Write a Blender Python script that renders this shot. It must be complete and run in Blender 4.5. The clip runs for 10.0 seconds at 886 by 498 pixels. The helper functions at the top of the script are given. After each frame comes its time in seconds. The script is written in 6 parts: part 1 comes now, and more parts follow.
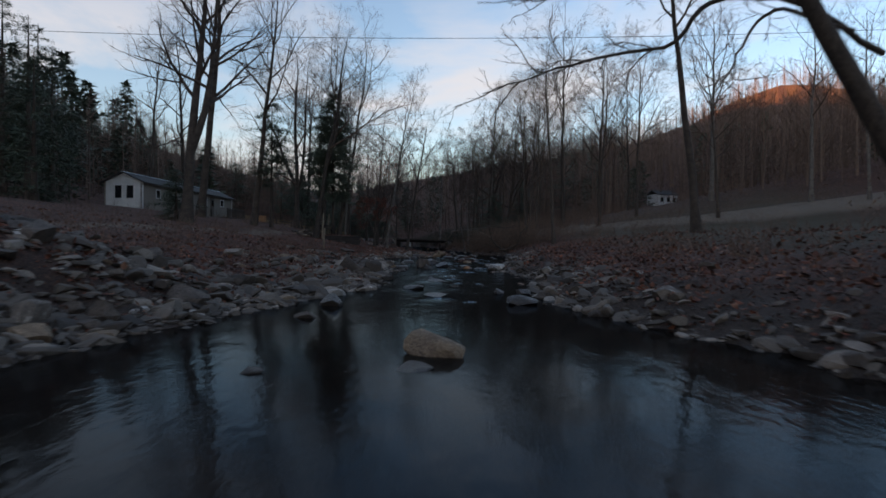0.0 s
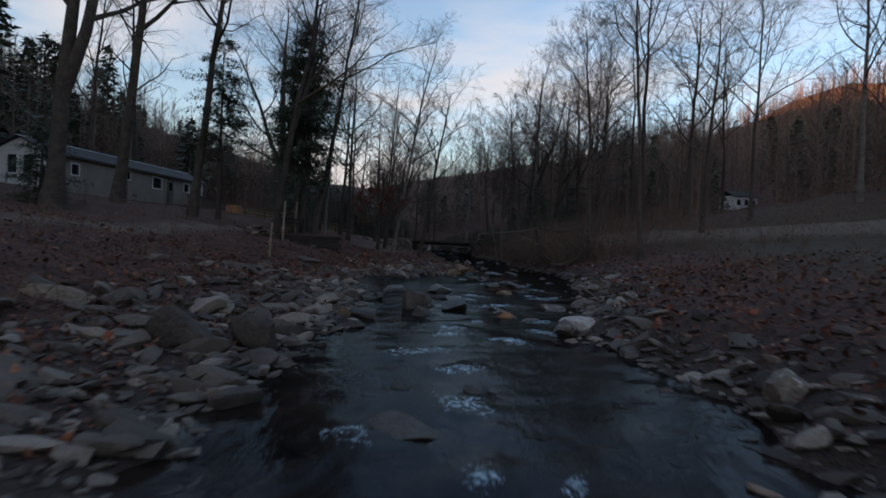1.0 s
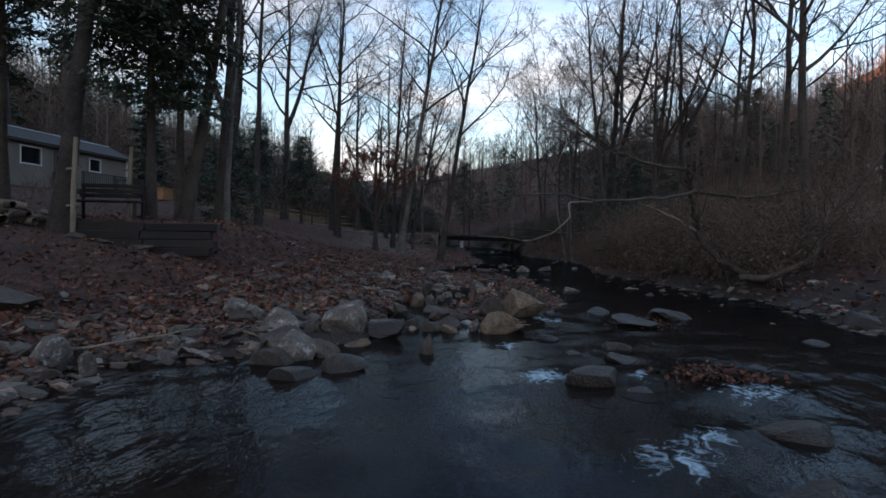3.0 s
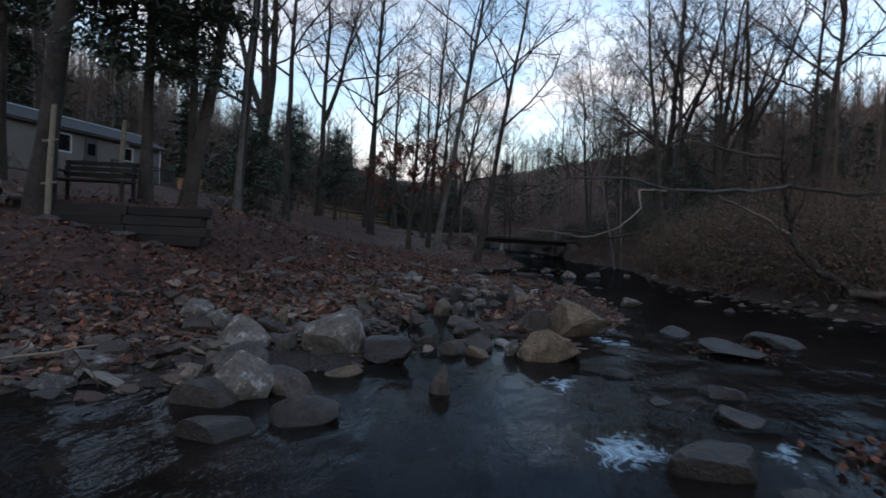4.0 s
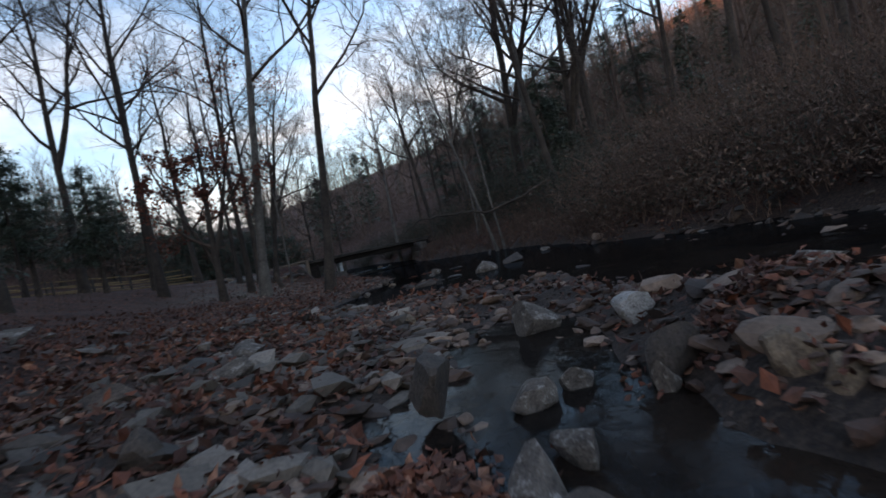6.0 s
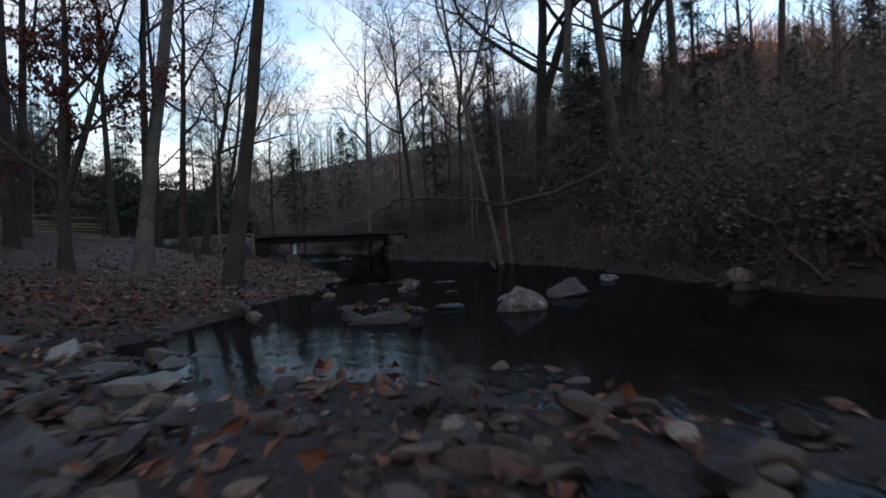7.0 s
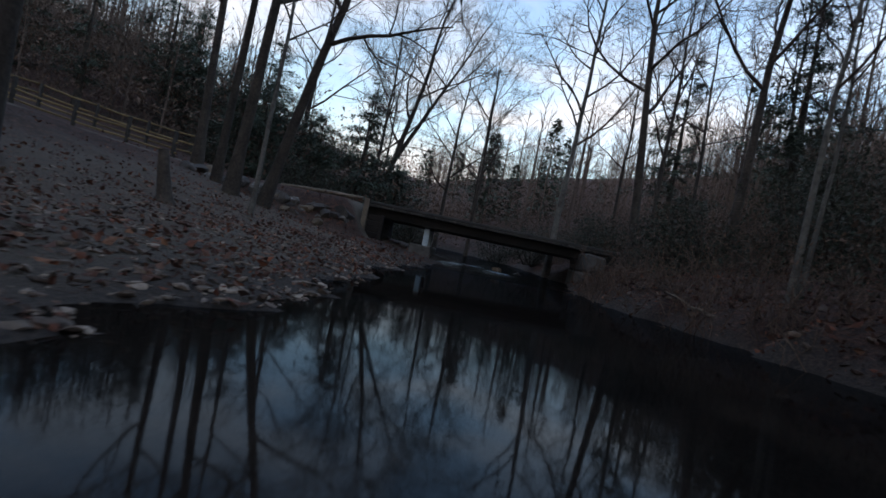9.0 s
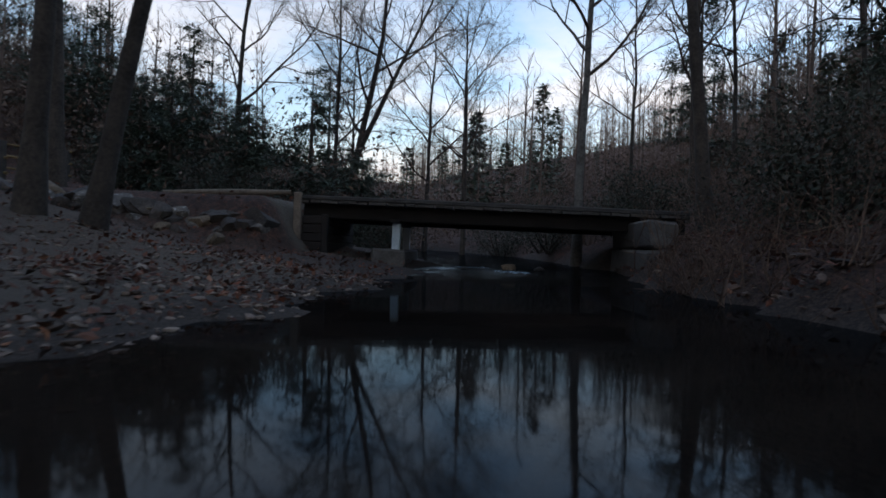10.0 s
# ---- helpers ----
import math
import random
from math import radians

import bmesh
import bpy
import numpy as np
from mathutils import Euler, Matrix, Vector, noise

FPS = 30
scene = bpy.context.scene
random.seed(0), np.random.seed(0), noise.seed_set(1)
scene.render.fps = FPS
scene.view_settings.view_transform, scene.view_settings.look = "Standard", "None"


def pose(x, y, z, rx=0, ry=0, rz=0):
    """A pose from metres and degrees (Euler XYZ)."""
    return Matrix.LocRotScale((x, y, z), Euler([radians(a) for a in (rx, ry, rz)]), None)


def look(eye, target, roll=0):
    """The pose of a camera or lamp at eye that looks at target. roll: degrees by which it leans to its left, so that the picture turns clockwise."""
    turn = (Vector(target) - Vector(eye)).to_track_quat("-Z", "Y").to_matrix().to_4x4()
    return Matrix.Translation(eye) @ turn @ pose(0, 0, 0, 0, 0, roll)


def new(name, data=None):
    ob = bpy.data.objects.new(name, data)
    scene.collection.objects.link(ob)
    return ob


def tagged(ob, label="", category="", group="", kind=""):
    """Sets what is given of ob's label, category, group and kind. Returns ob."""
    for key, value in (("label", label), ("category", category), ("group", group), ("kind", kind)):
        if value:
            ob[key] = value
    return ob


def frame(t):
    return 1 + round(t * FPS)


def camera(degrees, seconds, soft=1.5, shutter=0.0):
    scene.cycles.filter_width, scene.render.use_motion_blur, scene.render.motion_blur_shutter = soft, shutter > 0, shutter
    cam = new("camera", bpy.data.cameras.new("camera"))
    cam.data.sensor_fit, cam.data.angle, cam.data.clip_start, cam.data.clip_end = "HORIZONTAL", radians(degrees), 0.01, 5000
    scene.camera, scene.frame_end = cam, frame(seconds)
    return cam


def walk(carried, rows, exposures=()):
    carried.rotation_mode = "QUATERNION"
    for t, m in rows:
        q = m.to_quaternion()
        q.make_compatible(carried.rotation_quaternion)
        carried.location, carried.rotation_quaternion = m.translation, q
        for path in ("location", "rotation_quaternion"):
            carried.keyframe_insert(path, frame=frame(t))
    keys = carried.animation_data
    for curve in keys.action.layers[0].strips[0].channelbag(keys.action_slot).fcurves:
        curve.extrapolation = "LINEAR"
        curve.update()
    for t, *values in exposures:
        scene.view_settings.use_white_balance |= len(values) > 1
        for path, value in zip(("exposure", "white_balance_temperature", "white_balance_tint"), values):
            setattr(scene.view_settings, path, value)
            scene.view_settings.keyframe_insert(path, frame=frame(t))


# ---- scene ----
cam = camera(74.0, 10.0, soft=1.6, shutter=0.15)
PATH = [
    (0, (1.876, -2.402, 1.406), (1.794, -0.403, 1.388), 0.4),
    (0.5, (1.711, 5.451, 1.592), (1.589, 7.447, 1.565), 1.2),
    (1, (1.612, 12.992, 1.854), (1.429, 14.983, 1.833), 2.3),
    (1.5, (1.206, 19.767, 1.893), (0.956, 21.75, 1.849), 3.8),
    (2, (0.686, 25.975, 1.804), (0.42, 27.956, 1.763), 2.9),
    (2.5, (0.382, 29.385, 1.778), (0.08, 31.362, 1.732), 1.6),
    (2.7, (0.299, 30.088, 1.748), (-0.012, 32.064, 1.708), 1.0),
    (3.8, (0.085, 32.329, 1.572), (-0.28, 34.295, 1.543), 1.4),
    (4, (0.002, 32.898, 1.563), (-0.453, 34.845, 1.534), 2.4),
    (4.5, (-0.304, 34.513, 1.527), (-1.009, 36.385, 1.501), 4.1),
    (5, (-0.842, 36.088, 1.422), (-1.586, 37.944, 1.393), 1.7),
    (5.5, (-1.602, 37.939, 1.314), (-1.936, 39.911, 1.287), -10),
    (6, (-2.101, 40.129, 1.322), (-1.954, 42.124, 1.300), -13.2),
    (6.2, (-2.182, 40.972, 1.351), (-1.916, 42.954, 1.321), -13.6),
    (7.3, (-1.493, 49.442, 1.163), (-1.39, 51.439, 1.144), 1.5),
    (7.5, (-1.332, 50.684, 1.148), (-1.319, 52.684, 1.132), 3.7),
    (8, (-1.136, 53.578, 1.139), (-1.188, 55.577, 1.124), 3.8),
    (8.5, (-1.051, 56.658, 0.969), (-1.266, 58.647, 0.97), 8.5),
    (9, (-1.183, 59.868, 1.054), (-1.615, 61.821, 1.05), 11.0),
    (9.5, (-1.63, 63.278, 1.009), (-2.127, 65.215, 1.013), 7.5),
    (10, (-2.192, 66.274, 1.021), (-2.622, 68.227, 1.024), 1.7),
]
EXPOSURES = [(0, 1.85), (1.5, 1.9), (2.5, 2.4), (4, 2.52), (5.5, 2.55), (7.5, 2.55), (9, 2.45), (10, 2.34)]
walk(cam, [(t, look(e, g, r)) for t, e, g, r in PATH], EXPOSURES)
CLOUD, SKY_GAIN = 2.25, 0.88

# ---- light ----
SUN_EL, SUN_AZ = radians(8.7), math.atan2(-0.6, -0.8)
world = bpy.data.worlds.new("sky")
scene.world = world
world.use_nodes = True
wn, wl_ = world.node_tree.nodes, world.node_tree.links
wn.clear()
sky = wn.new("ShaderNodeTexSky")
sky.sky_type, sky.sun_disc = "NISHITA", False
sky.sun_elevation, sky.sun_rotation = SUN_EL, math.pi / 2 - SUN_AZ
sky.air_density, sky.dust_density, sky.ozone_density = 1.0, 1.0, 1.5
coord = wn.new("ShaderNodeTexCoord")
wmap = wn.new("ShaderNodeMapping")
wmap.inputs["Scale"].default_value = (1.0, 1.0, 2.6)
cloud = wn.new("ShaderNodeTexNoise")
cloud.inputs["Scale"].default_value, cloud.inputs["Detail"].default_value = 2.6, 7.0
cloud.inputs["Roughness"].default_value, cloud.inputs["Distortion"].default_value = 0.55, 0.3
cramp = wn.new("ShaderNodeValToRGB")
cramp.color_ramp.elements[0].position, cramp.color_ramp.elements[1].position = 0.46, 0.61
cmix = wn.new("ShaderNodeMix")
cmix.data_type = "RGBA"
cmix.inputs[7].default_value = (CLOUD * 1.06, CLOUD * 0.98, CLOUD * 0.97, 1)
tint = wn.new("ShaderNodeMix")
tint.data_type, tint.blend_type = "RGBA", "MULTIPLY"
tint.inputs[0].default_value = 1.0
tint.inputs[7].default_value = (SKY_GAIN * 1.08, SKY_GAIN * 0.98, SKY_GAIN * 0.99, 1)
bg = wn.new("ShaderNodeBackground")
bg.inputs["Strength"].default_value = 0.1
wout = wn.new("ShaderNodeOutputWorld")
wl_.new(coord.outputs["Generated"], wmap.inputs["Vector"])
wl_.new(wmap.outputs["Vector"], cloud.inputs["Vector"])
wl_.new(cloud.outputs["Fac"], cramp.inputs["Fac"])
wl_.new(sky.outputs["Color"], tint.inputs[6])
wl_.new(tint.outputs[2], cmix.inputs[6])
# cloud lies thick towards the horizon and thins out overhead
wsep = wn.new("ShaderNodeSeparateXYZ")
wl_.new(coord.outputs["Generated"], wsep.inputs["Vector"])
low = wn.new("ShaderNodeMapRange")
low.interpolation_type = "SMOOTHSTEP"
for key, v in (("From Min", 0.16), ("From Max", 0.5), ("To Min", 1.0), ("To Max", 0.1)):
    low.inputs[key].default_value = v
wl_.new(wsep.outputs["Z"], low.inputs["Value"])
cfac = wn.new("ShaderNodeMath")
cfac.operation = "MULTIPLY"
wl_.new(cramp.outputs["Color"], cfac.inputs[0])
wl_.new(low.outputs["Result"], cfac.inputs[1])
wl_.new(cfac.outputs[0], cmix.inputs[0])
wl_.new(cmix.outputs[2], bg.inputs["Color"])
wl_.new(bg.outputs["Background"], wout.inputs["Surface"])

sun = new("sun", bpy.data.lights.new("sun", "SUN"))
sun.data.energy, sun.data.angle, sun.data.color = 4.5, radians(0.6), (1.0, 0.42, 0.14)
sun.matrix_world = look((-80, -60, 15.3), (0, 0, 0))

# ---- materials ----


def material(name, build):
    m = bpy.data.materials.new(name)
    m.use_nodes = True
    nt = m.node_tree
    bsdf = nt.nodes["Principled BSDF"]
    build(nt, bsdf)
    return m


def node(nt, kind, **values):
    n = nt.nodes.new(kind)
    for key, v in values.items():
        n.inputs[key.replace("_", " ")].default_value = v
    return n


def noise_tex(nt, scale, detail=5.0, rough=0.6, vec=None):
    n = node(nt, "ShaderNodeTexNoise", Scale=scale, Detail=detail, Roughness=rough)
    if vec is not None:
        nt.links.new(vec, n.inputs["Vector"])
    return n


def ramp(nt, fac, stops):
    r = nt.nodes.new("ShaderNodeValToRGB")
    els = r.color_ramp.elements
    while len(els) < len(stops):
        els.new(0.5)
    for e, (p, c) in zip(els, stops):
        e.position, e.color = p, (*c, 1)
    nt.links.new(fac, r.inputs["Fac"])
    return r.outputs["Color"]


def blend(nt, fac, a, b, mode="MIX"):
    m = nt.nodes.new("ShaderNodeMix")
    m.data_type, m.blend_type = "RGBA", mode
    for sock, v in ((m.inputs[0], fac), (m.inputs[6], a), (m.inputs[7], b)):
        if isinstance(v, (int, float)):
            sock.default_value = v
        elif isinstance(v, tuple):
            sock.default_value = (*v, 1)
        else:
            nt.links.new(v, sock)
    return m.outputs[2]


def bump(nt, bsdf, height, strength, distance):
    b = node(nt, "ShaderNodeBump", Strength=strength, Distance=distance)
    nt.links.new(height, b.inputs["Height"])
    nt.links.new(b.outputs["Normal"], bsdf.inputs["Normal"])


def pos(nt):
    return nt.nodes.new("ShaderNodeNewGeometry").outputs["Position"]


def local(nt):
    return nt.nodes.new("ShaderNodeTexCoord").outputs["Object"]


def surface(name, dark, light, scale=4.0, rough=0.85, relief=0.02, grain=30.0, vary=0.0, accent=None, world_space=False):
    """A rough natural surface: two tones mixed at a large and a small scale, with relief."""
    def build(nt, bsdf):
        v = pos(nt) if world_space else local(nt)
        big, small = noise_tex(nt, scale, 4, 0.6, v), noise_tex(nt, grain, 6, 0.65, v)
        mix = nt.nodes.new("ShaderNodeMath")
        mix.operation = "ADD"
        half = nt.nodes.new("ShaderNodeMath")
        half.operation, half.inputs[1].default_value = "MULTIPLY", 0.5
        nt.links.new(big.outputs["Fac"], mix.inputs[0])
        nt.links.new(small.outputs["Fac"], mix.inputs[1])
        nt.links.new(mix.outputs[0], half.inputs[0])
        c = ramp(nt, half.outputs[0], [(0.36, dark), (0.64, light)])
        if accent:
            spot = noise_tex(nt, scale * 1.9, 8, 0.72, v)
            c = blend(nt, ramp(nt, spot.outputs["Fac"], [(0.54, (0, 0, 0)), (0.66, (1, 1, 1))]), c, accent)
        if vary:
            info = nt.nodes.new("ShaderNodeObjectInfo")
            c = blend(nt, 1.0, c, ramp(nt, info.outputs["Random"], [(0.0, (1 - vary,) * 3), (1.0, (1 + vary * 0.6, 1 + vary * 0.5, 1 + vary * 0.4))]), "MULTIPLY")
        nt.links.new(c, bsdf.inputs["Base Color"])
        bsdf.inputs["Roughness"].default_value = rough
        bump(nt, bsdf, half.outputs[0], 0.8, relief)
    return material(name, build)


def islands(name, tones, rough=0.8, patch=0.0):
    """Many small pieces in one mesh, each with a tone of its own."""
    def build(nt, bsdf):
        g = nt.nodes.new("ShaderNodeNewGeometry")
        n = len(tones)
        c = ramp(nt, g.outputs["Random Per Island"], [(i / max(1, n - 1), t) for i, t in enumerate(tones)])
        tex = noise_tex(nt, 40, 3, 0.6, pos(nt))
        c = blend(nt, 0.6, c, ramp(nt, tex.outputs["Fac"], [(0.3, (0.4, 0.4, 0.4)), (0.7, (1.3, 1.3, 1.3))]), "MULTIPLY")
        if patch:
            # damp and dry patches a stride or two across
            damp = noise_tex(nt, 1.1, 4, 0.6, pos(nt))
            c = blend(nt, patch, c, ramp(nt, damp.outputs["Fac"], [(0.38, (0.32, 0.29, 0.29)), (0.62, (1.25, 1.2, 1.15))]), "MULTIPLY")
        nt.links.new(c, bsdf.inputs["Base Color"])
        bsdf.inputs["Roughness"].default_value = rough
    return material(name, build)


M_BARK = surface("grey_brown_bark", (0.022, 0.017, 0.0135), (0.092, 0.071, 0.055), 3, 0.95, 0.03, 18, 0.3)
M_BARK_PALE = surface("pale_blotched_bark", (0.065, 0.055, 0.046), (0.21, 0.19, 0.165), 2.2, 0.9, 0.01, 14, 0.15, (0.07, 0.06, 0.05))
M_TWIG = surface("dark_twig_bark", (0.0336, 0.02277, 0.0172), (0.1008, 0.07128, 0.05332), 2, 0.95, 0.004, 20, 0.25)
M_DEAD_DARK = surface("grey_dead_bark", (0.03, 0.025, 0.021), (0.10, 0.085, 0.073), 3, 0.95, 0.012, 22)
M_DEAD = surface("weathered_dead_wood", (0.112, 0.08415, 0.0602), (0.2912, 0.2228, 0.1634), 3, 0.9, 0.01, 25)
M_NEEDLE = islands("evergreen_foliage", [(0.028, 0.044, 0.026), (0.046, 0.068, 0.04), (0.066, 0.086, 0.052), (0.088, 0.098, 0.064)], 0.6)
M_BROAD = islands("dark_evergreen_leaves", [(0.03, 0.038, 0.024), (0.048, 0.055, 0.036), (0.08, 0.076, 0.054), (0.066, 0.054, 0.041)], 0.85)
M_REDLEAF = islands("rust_red_leaves", [(0.10, 0.026, 0.015), (0.17, 0.044, 0.024), (0.22, 0.075, 0.038), (0.09, 0.033, 0.024)], 0.8)
M_LITTER = islands("fallen_leaves", [(0.04788, 0.01809, 0.01183), (0.117, 0.04306, 0.02663), (0.2234, 0.07063, 0.03402), (0.06916, 0.02842, 0.01923), (0.1596, 0.07321, 0.04733), (0.0532, 0.02412, 0.01627), (0.3511, 0.1723, 0.1035), (0.1064, 0.04996, 0.03328), (0.2766, 0.08613, 0.03698)], 0.85, 0.85)
M_SHINGLE = islands("pale_shingle", [(0.0784, 0.05445, 0.04042), (0.1792, 0.1287, 0.09632), (0.2912, 0.2128, 0.1634), (0.1232, 0.0792, 0.05848), (0.4256, 0.3267, 0.2494), (0.1008, 0.07425, 0.05676)], 0.8)
M_STONES = islands("river_stones", [(0.0345, 0.02162, 0.01499), (0.08378, 0.05239, 0.03569), (0.1478, 0.09811, 0.06995), (0.06406, 0.03326, 0.02141), (0.2957, 0.2079, 0.1499), (0.04928, 0.03326, 0.02427), (0.1183, 0.07069, 0.04711)], 0.75, 0.6)
M_RUBBLE = islands("grey_bank_rubble", [(0.034, 0.027, 0.022), (0.085, 0.069, 0.055), (0.15, 0.125, 0.10), (0.054, 0.043, 0.034), (0.29, 0.245, 0.20), (0.07, 0.052, 0.039), (0.105, 0.088, 0.071)], 0.8, 0.45)
M_ROCK = surface("grey_brown_river_rock", (0.02, 0.0155, 0.0125), (0.135, 0.104, 0.083), 3.5, 0.75, 0.06, 16, 0.4, (0.05, 0.04, 0.024))
M_ROCK_PALE = surface("pale_lichened_rock", (0.05, 0.04, 0.033), (0.23, 0.19, 0.155), 2.2, 0.85, 0.05, 16, 0.2, (0.47, 0.44, 0.40))
M_ROCK_WET = surface("wet_dark_rock", (0.012, 0.0095, 0.0078), (0.052, 0.038, 0.029), 4, 0.35, 0.05, 16, 0.3, (0.056, 0.03465, 0.01548))
M_ROCK_RUST = surface("rust_stained_rock", (0.12, 0.05, 0.018), (0.38, 0.17, 0.055), 4, 0.6, 0.05, 16)
M_ROCK_WHITE = surface("chalky_white_rock", (0.24, 0.22, 0.20), (0.55, 0.52, 0.48), 4, 0.85, 0.05, 16, 0.15, (0.14, 0.12, 0.10))
M_ROCK_TAN = surface("tan_river_rock", (0.09, 0.06, 0.038), (0.27, 0.195, 0.125), 4, 0.75, 0.05, 16, 0.2)
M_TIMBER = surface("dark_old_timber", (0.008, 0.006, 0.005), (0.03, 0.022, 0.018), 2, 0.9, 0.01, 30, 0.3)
M_DECKWOOD = surface("grey_deck_planks", (0.03, 0.025, 0.021), (0.105, 0.09, 0.076), 2, 0.85, 0.008, 30, 0.35)
M_FENCE = surface("yellowed_split_rails", (0.16, 0.105, 0.045), (0.36, 0.25, 0.11), 2, 0.85, 0.008, 30, 0.25)
M_POST = surface("bare_peeled_post", (0.12, 0.095, 0.062), (0.27, 0.22, 0.155), 3, 0.8, 0.006, 30, 0.15)
M_CONCRETE = surface("stained_concrete", (0.05, 0.043, 0.037), (0.15, 0.132, 0.115), 2.5, 0.85, 0.01, 35)
M_PAINT = surface("pale_painted_steel", (0.42, 0.48, 0.50), (0.62, 0.68, 0.70), 3, 0.55, 0.002, 25)
M_WALL = surface("tan_vinyl_siding", (0.155, 0.132, 0.106), (0.23, 0.2, 0.165), 0.7, 0.7, 0.003, 12)
M_WHITE = surface("weathered_white_trim", (0.50, 0.50, 0.48), (0.68, 0.67, 0.65), 2, 0.6, 0.002, 20)
M_ROOF = surface("grey_metal_roof", (0.016, 0.015, 0.015), (0.04, 0.038, 0.037), 1.5, 0.8, 0.004, 15)
M_PANE = surface("dark_window_glass", (0.008, 0.009, 0.011), (0.02, 0.021, 0.024), 1, 0.08, 0.0, 5)
M_SKIRT = surface("brown_skirting", (0.06, 0.05, 0.042), (0.14, 0.12, 0.10), 1.5, 0.85, 0.004, 15)
M_ORANGE = surface("orange_plywood", (0.26, 0.12, 0.05), (0.42, 0.22, 0.10), 2, 0.8, 0.004, 20)
M_CABLE = surface("black_cable", (0.01, 0.01, 0.01), (0.02, 0.02, 0.02), 3, 0.6, 0.0, 20)
M_FARWOOD = islands("far_bare_woods", [(0.084, 0.05643, 0.043), (0.14, 0.09405, 0.07052), (0.2072, 0.1435, 0.1066), (0.112, 0.07821, 0.05934)], 0.95)
M_BRUSH = islands("bare_brush", [(0.084, 0.05247, 0.0387), (0.1456, 0.09207, 0.06536), (0.224, 0.1435, 0.09632)], 0.95)
M_GRASS = islands("dry_grass", [(0.05, 0.045, 0.02), (0.09, 0.075, 0.035), (0.13, 0.10, 0.05)], 0.9)


def build_ground(nt, bsdf):
    """Leaf litter, wet gravel by the water, meadow grass and the two gravel tracks, by the plan's own zones."""
    p = pos(nt)
    zone = nt.nodes.new("ShaderNodeVertexColor")
    zone.layer_name = "zone"
    sep = nt.nodes.new("ShaderNodeSeparateColor")
    nt.links.new(zone.outputs["Color"], sep.inputs["Color"])
    a, b, c3 = noise_tex(nt, 0.5, 5, 0.6, p), noise_tex(nt, 7, 6, 0.7, p), noise_tex(nt, 28, 5, 0.7, p)
    litter = ramp(nt, b.outputs["Fac"], [(0.30, (0.0224, 0.01188, 0.0086)), (0.48, (0.06272, 0.0297, 0.01892)), (0.60, (0.1232, 0.05544, 0.0344)), (0.74, (0.1904, 0.08514, 0.04816))])
    litter = blend(nt, 0.75, litter, ramp(nt, c3.outputs["Fac"], [(0.32, (0.35, 0.33, 0.32)), (0.66, (1.5, 1.4, 1.35))]), "MULTIPLY")
    litter = blend(nt, 0.6, litter, ramp(nt, a.outputs["Fac"], [(0.35, (0.6, 0.6, 0.6)), (0.65, (1.25, 1.2, 1.2))]), "MULTIPLY")
    gravel = ramp(nt, c3.outputs["Fac"], [(0.32, (0.01344, 0.00891, 0.00645)), (0.5, (0.0448, 0.0297, 0.0215)), (0.68, (0.112, 0.07623, 0.05504))])
    grass = ramp(nt, c3.outputs["Fac"], [(0.3, (0.024, 0.022, 0.011)), (0.7, (0.085, 0.072, 0.036))])
    track = ramp(nt, c3.outputs["Fac"], [(0.3, (0.0952, 0.07425, 0.05332)), (0.7, (0.224, 0.1782, 0.1333))])
    col = blend(nt, sep.outputs["Red"], litter, gravel)
    col = blend(nt, sep.outputs["Green"], col, grass)
    col = blend(nt, sep.outputs["Blue"], col, track)
    nt.links.new(col, bsdf.inputs["Base Color"])
    bsdf.inputs["Roughness"].default_value = 0.9
    bump(nt, bsdf, c3.outputs["Fac"], 1.0, 0.06)


M_GROUND = material("valley_ground", build_ground)


